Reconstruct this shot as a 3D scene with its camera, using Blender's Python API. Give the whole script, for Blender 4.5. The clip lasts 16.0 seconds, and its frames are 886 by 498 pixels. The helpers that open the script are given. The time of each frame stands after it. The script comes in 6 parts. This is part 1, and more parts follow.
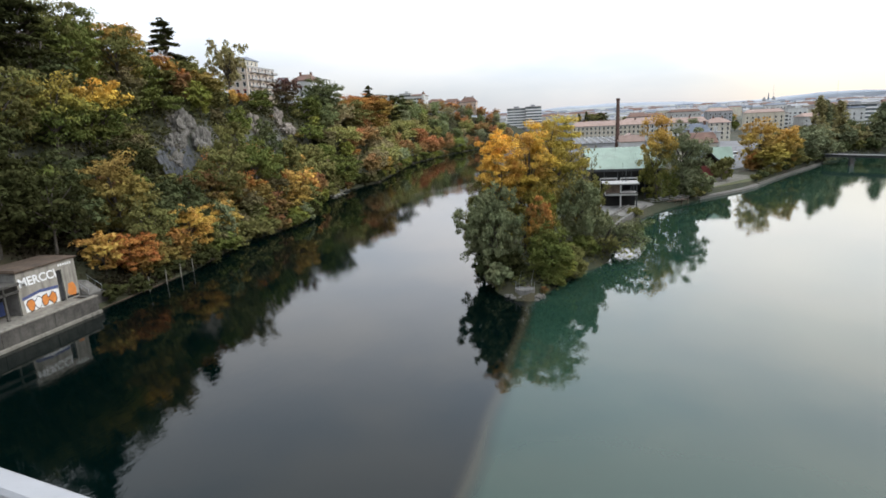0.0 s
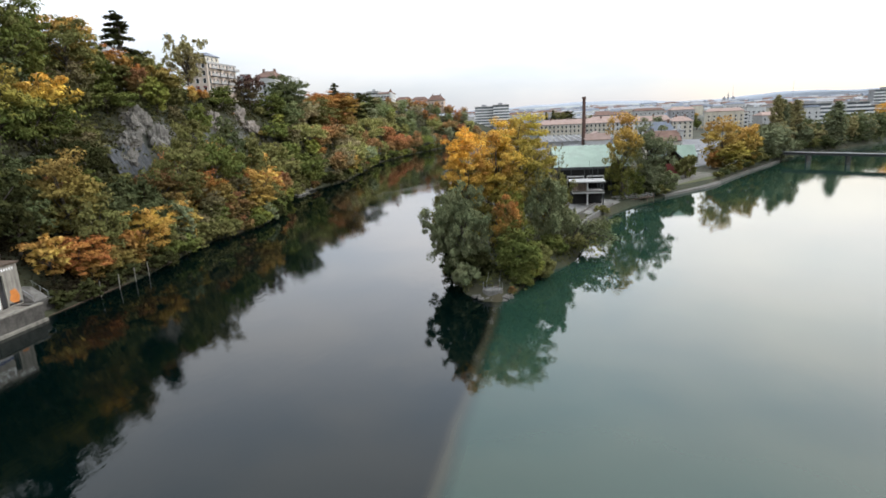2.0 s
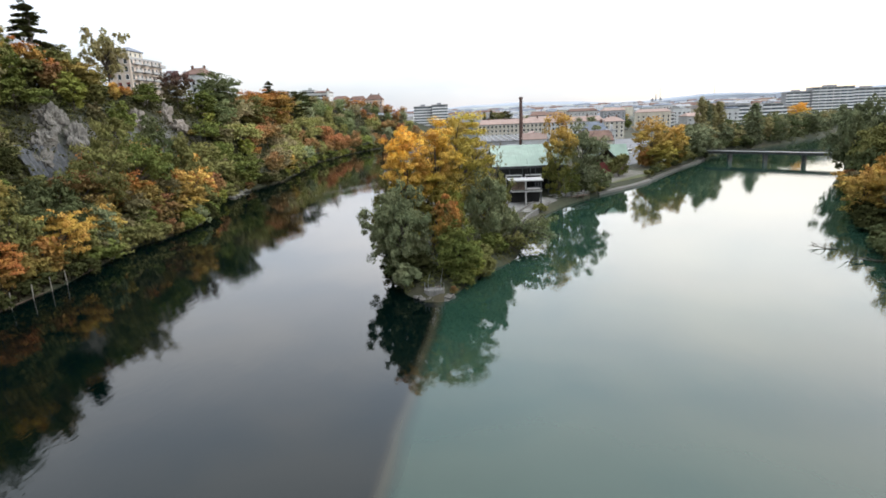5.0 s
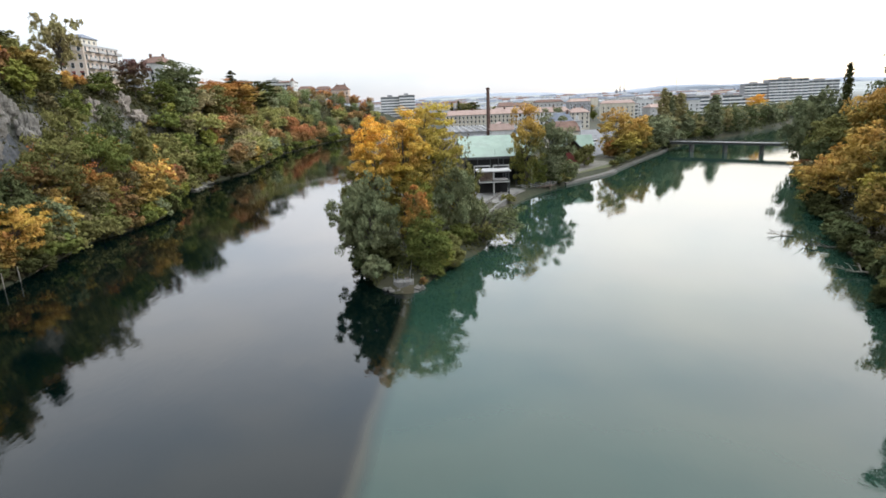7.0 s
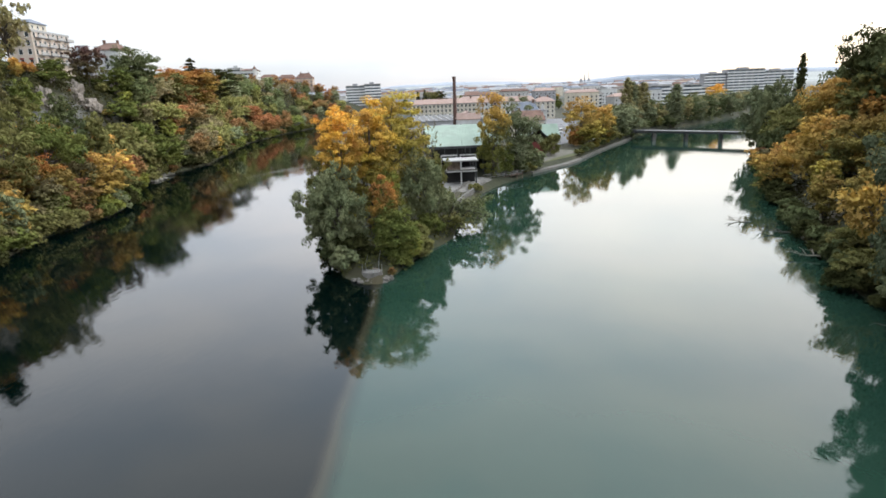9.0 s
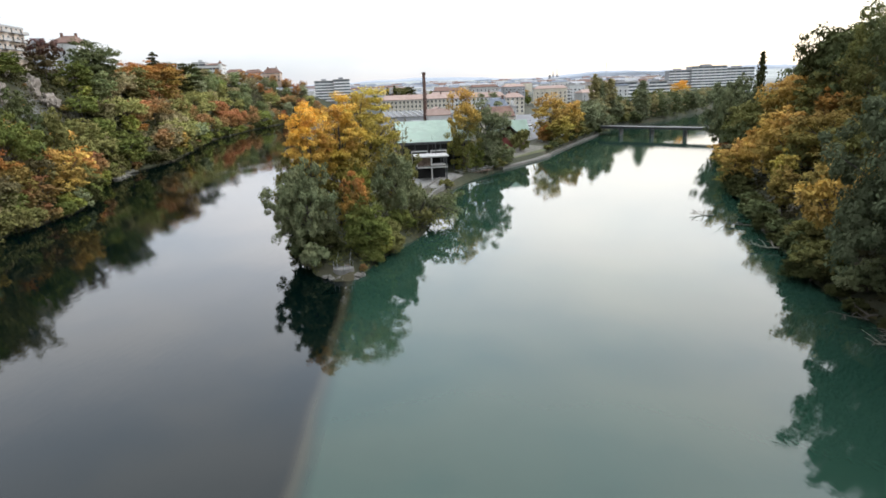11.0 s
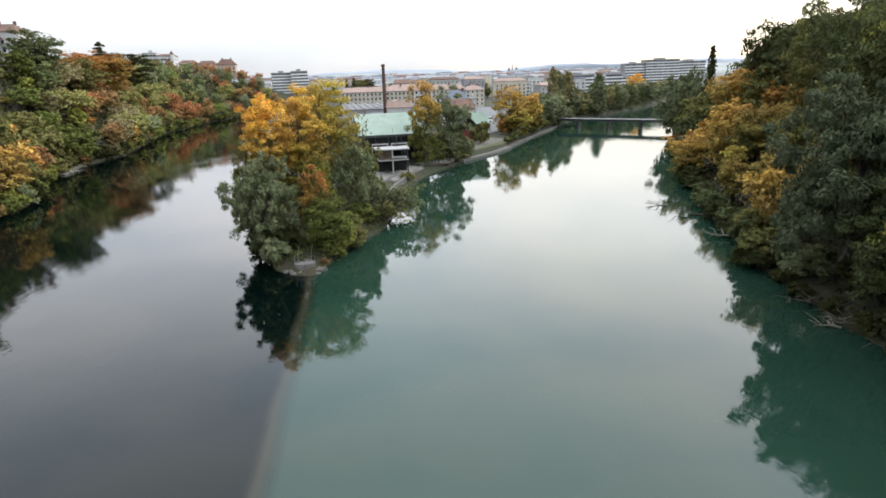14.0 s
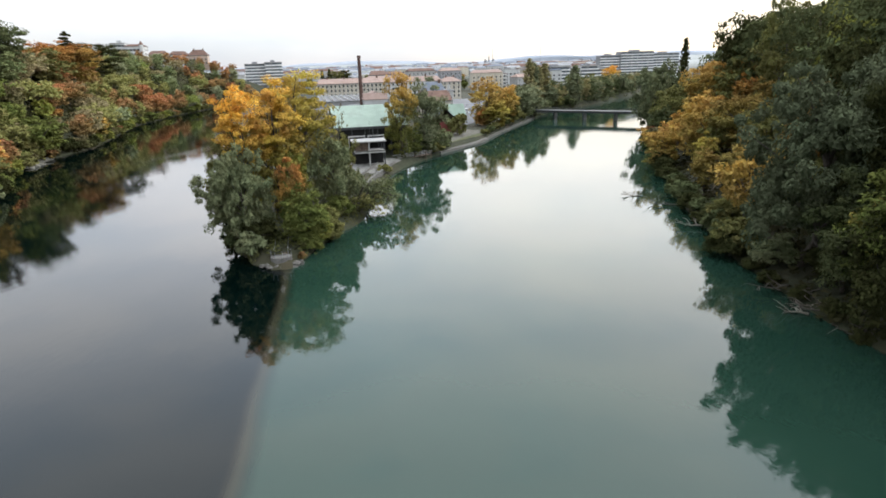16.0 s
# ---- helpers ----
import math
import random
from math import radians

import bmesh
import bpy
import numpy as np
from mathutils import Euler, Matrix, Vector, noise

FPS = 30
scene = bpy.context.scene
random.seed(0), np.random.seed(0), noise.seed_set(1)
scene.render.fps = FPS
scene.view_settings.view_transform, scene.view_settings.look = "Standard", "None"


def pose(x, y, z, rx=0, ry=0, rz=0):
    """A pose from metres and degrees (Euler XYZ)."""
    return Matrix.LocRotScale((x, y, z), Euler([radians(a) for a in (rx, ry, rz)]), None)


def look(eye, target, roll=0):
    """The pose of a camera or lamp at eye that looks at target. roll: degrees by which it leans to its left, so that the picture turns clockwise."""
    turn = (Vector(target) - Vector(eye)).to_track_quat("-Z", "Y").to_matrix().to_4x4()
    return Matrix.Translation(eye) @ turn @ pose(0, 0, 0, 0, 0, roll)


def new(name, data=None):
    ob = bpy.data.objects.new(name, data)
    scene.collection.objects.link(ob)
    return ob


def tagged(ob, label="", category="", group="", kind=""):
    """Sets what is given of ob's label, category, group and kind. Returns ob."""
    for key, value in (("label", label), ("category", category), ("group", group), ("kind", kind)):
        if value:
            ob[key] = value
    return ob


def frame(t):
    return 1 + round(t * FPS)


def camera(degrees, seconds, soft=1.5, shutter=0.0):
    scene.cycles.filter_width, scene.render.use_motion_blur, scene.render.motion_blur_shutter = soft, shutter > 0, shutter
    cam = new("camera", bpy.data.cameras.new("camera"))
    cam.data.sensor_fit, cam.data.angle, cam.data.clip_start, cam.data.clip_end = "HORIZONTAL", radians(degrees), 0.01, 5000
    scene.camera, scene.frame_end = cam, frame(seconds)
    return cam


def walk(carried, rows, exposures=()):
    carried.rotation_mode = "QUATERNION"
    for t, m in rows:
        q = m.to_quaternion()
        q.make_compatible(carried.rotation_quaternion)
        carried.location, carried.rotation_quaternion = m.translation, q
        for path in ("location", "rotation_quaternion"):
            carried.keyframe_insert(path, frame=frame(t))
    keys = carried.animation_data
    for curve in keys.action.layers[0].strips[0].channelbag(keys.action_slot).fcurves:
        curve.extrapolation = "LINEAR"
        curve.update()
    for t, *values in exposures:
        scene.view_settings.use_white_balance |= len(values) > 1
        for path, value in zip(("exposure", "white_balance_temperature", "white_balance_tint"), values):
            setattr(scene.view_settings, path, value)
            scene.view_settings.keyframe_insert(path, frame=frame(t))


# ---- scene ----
PATH = [
    (0, -0.224, -3.181, 26.391, 77.35, 2.686, 11.772),
    (0.5, -0.178, -2.637, 26.346, 77.263, 2.687, 10.968),
    (1, -0.131, -2.099, 26.303, 77.179, 2.696, 10.236),
    (1.5, -0.091, -1.598, 26.268, 77.119, 2.667, 9.522),
    (2, -0.055, -1.164, 26.238, 77.044, 2.598, 8.649),
    (2.5, -0.025, -0.83, 26.213, 76.986, 2.593, 7.7),
    (3, 0.002, -0.608, 26.191, 76.91, 2.553, 6.914),
    (5.5, 0.044, -0.138, 26.051, 76.691, 2.356, 1.811),
    (6, 0.032, -0.07, 26.025, 76.382, 2.318, 1.164),
    (6.5, 0.015, -0.023, 26.005, 76.015, 2.303, 0.296),
    (7, 0, 0, 26, 75.755, 2.279, -0.578),
    (7.5, -0.011, -0, 26.004, 75.324, 2.251, -1.459),
    (8, -0.015, -0.019, 26.009, 75.124, 2.181, -2.38),
    (8.5, -0.013, -0.053, 26.015, 74.858, 2.21, -3.161),
    (9, -0.006, -0.101, 26.025, 74.58, 2.198, -3.883),
    (11.5, 0.019, -0.409, 26.073, 73.953, 2.019, -7.521),
    (12, 0.026, -0.467, 26.078, 73.806, 2.028, -8.218),
    (12.5, 0.029, -0.522, 26.075, 73.639, 1.998, -9.005),
    (13, 0.032, -0.566, 26.072, 73.438, 1.921, -9.785),
    (13.5, 0.035, -0.599, 26.073, 73.326, 1.902, -10.254),
    (14, 0.04, -0.628, 26.076, 73.215, 1.878, -10.712),
    (14.5, 0.047, -0.654, 26.075, 73.121, 1.894, -11.174),
    (15, 0.062, -0.68, 26.075, 73.028, 1.823, -11.798),
    (15.5, 0.081, -0.705, 26.081, 72.756, 1.848, -12.408),
    (16, 0.105, -0.726, 26.092, 72.356, 1.764, -12.973),
]
cam = camera(76.18, 16.0, soft=1.7)
walk(cam, [(t, pose(*p)) for t, *p in PATH], [(0.0, 0.05), (3.0, 0.20), (8.0, 0.30), (12.0, 0.29), (16.0, 0.26)])

# ---- sky and sun ----
SUN_UP, SUN_TURN, GLOW_TURN = radians(36), radians(64), radians(38)
world = bpy.data.worlds.new("overcast_sky")
scene.world = world
world.use_nodes = True
wn, wl = world.node_tree.nodes, world.node_tree.links
wn.clear()
w_out = wn.new("ShaderNodeOutputWorld")
w_sky = wn.new("ShaderNodeTexSky")
w_sky.sky_type, w_sky.sun_disc = "NISHITA", False
w_sky.sun_elevation, w_sky.sun_rotation = SUN_UP, SUN_TURN
w_clear = wn.new("ShaderNodeBackground")
w_clear.inputs[1].default_value = 0.05
wl.new(w_sky.outputs[0], w_clear.inputs[0])
w_co = wn.new("ShaderNodeTexCoord")
w_sep = wn.new("ShaderNodeSeparateXYZ")
wl.new(w_co.outputs["Generated"], w_sep.inputs[0])
w_ramp = wn.new("ShaderNodeValToRGB")
wl.new(w_sep.outputs[2], w_ramp.inputs[0])
els = w_ramp.color_ramp.elements
els[0].position, els[0].color = 0.0, (0.53, 0.54, 0.605, 1)
els[1].position, els[1].color = 1.0, (2.22, 2.31, 2.42, 1)
for at, col in ((0.05, (0.60, 0.605, 0.665, 1)), (0.10, (0.86, 0.86, 0.90, 1)), (0.16, (1.45, 1.44, 1.46, 1)), (0.25, (1.87, 1.89, 1.92, 1)), (0.40, (1.88, 1.97, 2.05, 1)), (0.55, (1.75, 1.89, 2.00, 1)), (0.75, (1.70, 1.85, 1.96, 1))):
    els.new(at).color = col
w_map = wn.new("ShaderNodeMapping")
w_map.inputs["Scale"].default_value = (1.0, 1.0, 3.2)
wl.new(w_co.outputs["Generated"], w_map.inputs[0])
w_noise = wn.new("ShaderNodeTexNoise")
w_noise.inputs["Scale"].default_value, w_noise.inputs["Detail"].default_value = 2.3, 5
wl.new(w_map.outputs[0], w_noise.inputs["Vector"])
w_cl = wn.new("ShaderNodeValToRGB")
w_cl.color_ramp.elements[0].position, w_cl.color_ramp.elements[0].color = 0.36, (0.79, 0.84, 0.91, 1)
w_cl.color_ramp.elements[1].position, w_cl.color_ramp.elements[1].color = 0.58, (1.06, 1.03, 1.01, 1)
wl.new(w_noise.outputs[0], w_cl.inputs[0])
w_mul = wn.new("ShaderNodeMix")
w_mul.data_type, w_mul.blend_type = "RGBA", "MULTIPLY"
w_mul.inputs[0].default_value = 1.0
wl.new(w_ramp.outputs[0], w_mul.inputs[6])
wl.new(w_cl.outputs[0], w_mul.inputs[7])
w_cloud = wn.new("ShaderNodeBackground")
w_cloud.inputs[1].default_value = 1.0
# the overcast is brighter on the sun's side of the sky, with thinner, warmer cloud low down towards the sun
w_dot = wn.new("ShaderNodeVectorMath")
w_dot.operation = "DOT_PRODUCT"
w_dot.inputs[1].default_value = (math.sin(GLOW_TURN) * 0.985, math.cos(GLOW_TURN) * 0.985, 0.17)
wl.new(w_co.outputs["Generated"], w_dot.inputs[0])
w_near = wn.new("ShaderNodeMapRange")
w_near.interpolation_type = "SMOOTHSTEP"
w_near.inputs["From Min"].default_value, w_near.inputs["From Max"].default_value = 0.86, 1.0
wl.new(w_dot.outputs["Value"], w_near.inputs["Value"])
w_warm = wn.new("ShaderNodeMix")
w_warm.data_type, w_warm.blend_type = "RGBA", "ADD"
w_warm.inputs[7].default_value = (0.34, 0.20, 0.0, 1)
w_side = wn.new("ShaderNodeVectorMath")
w_side.operation = "DOT_PRODUCT"
w_side.inputs[1].default_value = (math.sin(SUN_TURN), math.cos(SUN_TURN), 0.0)
wl.new(w_co.outputs["Generated"], w_side.inputs[0])
w_part = wn.new("ShaderNodeMapRange")
w_part.inputs["From Min"].default_value, w_part.inputs["From Max"].default_value = -0.95, 0.45
w_part.inputs["To Min"].default_value, w_part.inputs["To Max"].default_value = 0.32, 1.03
wl.new(w_side.outputs["Value"], w_part.inputs["Value"])
wl.new(w_part.outputs[0], w_cloud.inputs[1])
wl.new(w_near.outputs[0], w_warm.inputs[0])
wl.new(w_mul.outputs[2], w_warm.inputs[6])
wl.new(w_warm.outputs[2], w_cloud.inputs[0])
w_add = wn.new("ShaderNodeAddShader")
wl.new(w_clear.outputs[0], w_add.inputs[0])
wl.new(w_cloud.outputs[0], w_add.inputs[1])
wl.new(w_add.outputs[0], w_out.inputs[0])

sun = new("sun", bpy.data.lights.new("sun", "SUN"))
sun.data.energy, sun.data.angle, sun.data.color = 1.0, radians(14), (1.0, 0.95, 0.88)
SUN_FROM = Vector((math.sin(SUN_TURN) * math.cos(SUN_UP), math.cos(SUN_TURN) * math.cos(SUN_UP), math.sin(SUN_UP)))
sun.matrix_world = look(SUN_FROM * 50, (0, 0, 0))


# ---- materials ----
def material(name, build, rough=0.8, metal=0.0):
    """A Principled material; build(nodes, links, shader, coordinates) wires its colour and relief."""
    m = bpy.data.materials.new(name)
    m.use_nodes = True
    n, l = m.node_tree.nodes, m.node_tree.links
    sh = n["Principled BSDF"]
    sh.inputs["Roughness"].default_value, sh.inputs["Metallic"].default_value = rough, metal
    build(n, l, sh, n.new("ShaderNodeTexCoord"))
    return m


def noise_node(n, l, vec, scale, detail=4, rough=0.55):
    t = n.new("ShaderNodeTexNoise")
    t.inputs["Scale"].default_value, t.inputs["Detail"].default_value, t.inputs["Roughness"].default_value = scale, detail, rough
    l.new(vec, t.inputs["Vector"])
    return t


def ramp_node(n, l, fac, stops):
    r = n.new("ShaderNodeValToRGB")
    e = r.color_ramp.elements
    e[0].position, e[0].color = stops[0][0], (*stops[0][1], 1)
    e[1].position, e[1].color = stops[-1][0], (*stops[-1][1], 1)
    for at, col in stops[1:-1]:
        e.new(at).color = (*col, 1)
    l.new(fac, r.inputs[0])
    return r


def mix_node(n, l, fac, a, b, blend="MIX"):
    m = n.new("ShaderNodeMix")
    m.data_type, m.blend_type = "RGBA", blend
    for sock, v in ((m.inputs[0], fac), (m.inputs[6], a), (m.inputs[7], b)):
        if isinstance(v, bpy.types.NodeSocket):
            l.new(v, sock)
        elif isinstance(v, tuple):
            sock.default_value = (*v, 1)
        else:
            sock.default_value = v
    return m.outputs[2]


def math_node(n, l, op, a, b=0.0, clamp=False):
    m = n.new("ShaderNodeMath")
    m.operation, m.use_clamp = op, clamp
    for sock, v in ((m.inputs[0], a), (m.inputs[1], b)):
        if isinstance(v, bpy.types.NodeSocket):
            l.new(v, sock)
        else:
            sock.default_value = v
    return m.outputs[0]


def bump_node(n, l, sh, height, strength, dist):
    b = n.new("ShaderNodeBump")
    b.inputs["Strength"].default_value, b.inputs["Distance"].default_value = strength, dist
    l.new(height, b.inputs["Height"])
    l.new(b.outputs[0], sh.inputs["Normal"])


def mottled(name, dark, light, scale, rough=0.85, fine=6.0, bump=0.3, metal=0.0, stain=None):
    """Two scales of variation between two tones, with relief, and darker streaks running down where stain is given."""
    def build(n, l, sh, co):
        big = noise_node(n, l, co.outputs["Object"], scale, 5)
        small = noise_node(n, l, co.outputs["Object"], scale * fine, 4)
        f = math_node(n, l, "ADD", math_node(n, l, "MULTIPLY", big.outputs[0], 0.65), math_node(n, l, "MULTIPLY", small.outputs[0], 0.35))
        col = ramp_node(n, l, f, ((0.36, dark), (0.64, light))).outputs[0]
        info = n.new("ShaderNodeObjectInfo")
        tone = math_node(n, l, "ADD", math_node(n, l, "MULTIPLY", info.outputs["Random"], 0.14), 0.93)
        col = mix_node(n, l, 1.0, col, tone, "MULTIPLY")
        if stain:
            mp = n.new("ShaderNodeMapping")
            mp.inputs["Scale"].default_value = (1.0, 1.0, 0.12)
            l.new(co.outputs["Object"], mp.inputs[0])
            st = noise_node(n, l, mp.outputs[0], scale * 2.5, 5)
            k = ramp_node(n, l, st.outputs[0], ((0.5, (0, 0, 0)), (0.7, (0.75, 0.75, 0.75)))).outputs[0]
            col = mix_node(n, l, k, col, stain)
        l.new(col, sh.inputs["Base Color"])
        bump_node(n, l, sh, small.outputs[0], bump, 0.05)
    return material(name, build, rough, metal)


def leaf_material(name):
    """Leaves take their tree's own colour, with one-by-one and patch-by-patch variation, and let some light through."""
    m = bpy.data.materials.new(name)
    m.use_nodes = True
    n, l = m.node_tree.nodes, m.node_tree.links
    n.clear()
    out = n.new("ShaderNodeOutputMaterial")
    info, geo, co = n.new("ShaderNodeObjectInfo"), n.new("ShaderNodeNewGeometry"), n.new("ShaderNodeTexCoord")
    patch = noise_node(n, l, co.outputs["Object"], 0.26, 3)
    # crowns turn from the top down: the lower leaves of a turning tree are still green
    sep = n.new("ShaderNodeSeparateXYZ")
    l.new(co.outputs["Generated"], sep.inputs[0])
    low = math_node(n, l, "SUBTRACT", 0.92, math_node(n, l, "ADD", sep.outputs[2], math_node(n, l, "MULTIPLY", math_node(n, l, "SUBTRACT", patch.outputs[0], 0.5), 1.6)))
    low = math_node(n, l, "MULTIPLY", math_node(n, l, "MULTIPLY", low, 1.9, True), math_node(n, l, "SUBTRACT", 1.0, info.outputs["Alpha"]), True)
    col = mix_node(n, l, low, info.outputs["Color"], (0.098, 0.122, 0.032))
    hue = n.new("ShaderNodeHueSaturation")
    l.new(col, hue.inputs["Color"])
    shift = math_node(n, l, "MULTIPLY", math_node(n, l, "SUBTRACT", patch.outputs[0], 0.5), 0.11)
    l.new(math_node(n, l, "ADD", 0.5, shift), hue.inputs["Hue"])
    hue.inputs["Saturation"].default_value = 0.96
    val = math_node(n, l, "ADD", math_node(n, l, "MULTIPLY", geo.outputs["Random Per Island"], 0.42), 0.92)
    l.new(val, hue.inputs["Value"])
    dif, tra = n.new("ShaderNodeBsdfDiffuse"), n.new("ShaderNodeBsdfTranslucent")
    l.new(hue.outputs[0], dif.inputs[0])
    l.new(hue.outputs[0], tra.inputs[0])
    mx = n.new("ShaderNodeMixShader")
    mx.inputs[0].default_value = 0.14
    l.new(dif.outputs[0], mx.inputs[1])
    l.new(tra.outputs[0], mx.inputs[2])
    l.new(mx.outputs[0], out.inputs[0])
    return m


# where the two rivers meet: the seam runs from the point of land towards the viaduct
def river_surface(n, l, sh, co):
    sep = n.new("ShaderNodeSeparateXYZ")
    l.new(co.outputs["Object"], sep.inputs[0])
    x, y = sep.outputs[0], sep.outputs[1]
    wob = noise_node(n, l, co.outputs["Object"], 0.045, 3)
    seam = math_node(n, l, "ADD", math_node(n, l, "MULTIPLY", y, 0.052), -8.9)
    # past the point the seam lies inside the land
    side = math_node(n, l, "SUBTRACT", x, seam)
    side = math_node(n, l, "ADD", side, math_node(n, l, "MULTIPLY", math_node(n, l, "SUBTRACT", wob.outputs[0], 0.5), 2.2))
    milky = n.new("ShaderNodeMapRange")
    milky.inputs["From Min"].default_value, milky.inputs["From Max"].default_value = -0.7, 1.4
    l.new(side, milky.inputs["Value"])
    silt = noise_node(n, l, co.outputs["Object"], 0.03, 4)
    arve = ramp_node(n, l, silt.outputs[0], ((0.35, (0.0120, 0.035, 0.023)), (0.65, (0.0180, 0.046, 0.031)))).outputs[0]
    rhone = ramp_node(n, l, silt.outputs[0], ((0.35, (0.0002, 0.0024, 0.0021)), (0.65, (0.0004, 0.0038, 0.0034)))).outputs[0]
    col = mix_node(n, l, milky.outputs[0], rhone, arve)
    # brownish silt drawn out along the seam, over a sunken sill near the point
    band = n.new("ShaderNodeMapRange")
    band.inputs["From Min"].default_value, band.inputs["From Max"].default_value = 0.9, 0.1
    l.new(math_node(n, l, "ABSOLUTE", math_node(n, l, "ADD", side, 0.2)), band.inputs["Value"])
    col = mix_node(n, l, math_node(n, l, "MULTIPLY", band.outputs[0], 0.38), col, (0.068, 0.056, 0.034))
    l.new(col, sh.inputs["Base Color"])
    mp = n.new("ShaderNodeMapping")
    mp.inputs["Scale"].default_value = (1.0, 0.45, 1.0)
    l.new(co.outputs["Object"], mp.inputs[0])
    rip = noise_node(n, l, mp.outputs[0], 1.6, 3)
    swell = noise_node(n, l, mp.outputs[0], 0.16, 2)
    h = math_node(n, l, "ADD", math_node(n, l, "MULTIPLY", rip.outputs[0], 0.036), math_node(n, l, "MULTIPLY", swell.outputs[0], 0.10))
    bump_node(n, l, sh, h, 0.22, 1.0)
    # a riffle across the clear river, where the surface breaks up
    across = math_node(n, l, "SUBTRACT", y, math_node(n, l, "ADD", math_node(n, l, "MULTIPLY", x, 1.75), 301.0))
    across = math_node(n, l, "ADD", across, math_node(n, l, "MULTIPLY", math_node(n, l, "SUBTRACT", wob.outputs[0], 0.5), 26.0))
    rif = n.new("ShaderNodeMapRange")
    rif.inputs["From Min"].default_value, rif.inputs["From Max"].default_value = 12.0, 1.0
    rif.inputs["To Min"].default_value, rif.inputs["To Max"].default_value = 0.02, 0.085
    l.new(math_node(n, l, "ABSOLUTE", across), rif.inputs["Value"])
    here = n.new("ShaderNodeMapRange")
    here.inputs["From Min"].default_value, here.inputs["From Max"].default_value = -64.0, -56.0
    l.new(x, here.inputs["Value"])
    only = math_node(n, l, "MULTIPLY", math_node(n, l, "SUBTRACT", rif.outputs[0], 0.02), here.outputs[0])
    left_side = n.new("ShaderNodeMapRange")
    left_side.inputs["From Min"].default_value, left_side.inputs["From Max"].default_value = -18.0, -24.0
    l.new(x, left_side.inputs["Value"])
    l.new(math_node(n, l, "ADD", math_node(n, l, "MULTIPLY", only, left_side.outputs[0]), 0.02), sh.inputs["Roughness"])
    l.new(math_node(n, l, "ADD", math_node(n, l, "MULTIPLY", milky.outputs[0], 0.11), 1.35), sh.inputs["IOR"])


M_WATER = material("river_water", river_surface, rough=0.02)
M_LEAF = leaf_material("leaves")
M_BARK = mottled("bark", (0.045, 0.036, 0.028), (0.13, 0.11, 0.09), 1.2, 0.95, bump=0.8)
M_CONCRETE = mottled("weathered_concrete", (0.12, 0.112, 0.10), (0.25, 0.24, 0.22), 0.35, 0.9, bump=0.35, stain=(0.06, 0.056, 0.05))
# stained concrete darkened: shade on the pier and porch is in its colour
M_SHADECON = mottled("shade_dark_stained_concrete", (0.038, 0.034, 0.029), (0.10, 0.092, 0.08), 0.4, 0.9, bump=0.4, stain=(0.03, 0.029, 0.025))
M_SAND = mottled("buff_concrete", (0.16, 0.145, 0.12), (0.26, 0.24, 0.20), 0.5, 0.9, bump=0.25, stain=(0.07, 0.064, 0.055))
M_BUFF = mottled("buff_sprayed_concrete", (0.23, 0.21, 0.175), (0.34, 0.315, 0.27), 0.5, 0.9, bump=0.25, stain=(0.13, 0.118, 0.10))
M_LITTER = mottled("leaf_litter", (0.045, 0.032, 0.022), (0.11, 0.074, 0.05), 0.7, 0.95, bump=0.6)
M_PALE = mottled("pale_concrete", (0.33, 0.32, 0.305), (0.48, 0.47, 0.45), 0.4, 0.85, bump=0.2, stain=(0.3, 0.29, 0.27))
M_RAIL = mottled("grey_rail_paint", (0.27, 0.27, 0.28), (0.34, 0.34, 0.35), 0.8, 0.4, bump=0.1)
M_ROCK = mottled("grey_rock", (0.070, 0.064, 0.055), (0.215, 0.200, 0.178), 0.45, 0.95, bump=1.0, stain=(0.055, 0.052, 0.044))
M_PALEROCK = mottled("pale_rock", (0.120, 0.102, 0.086), (0.330, 0.285, 0.245), 0.45, 0.95, bump=1.0, stain=(0.075, 0.070, 0.058))


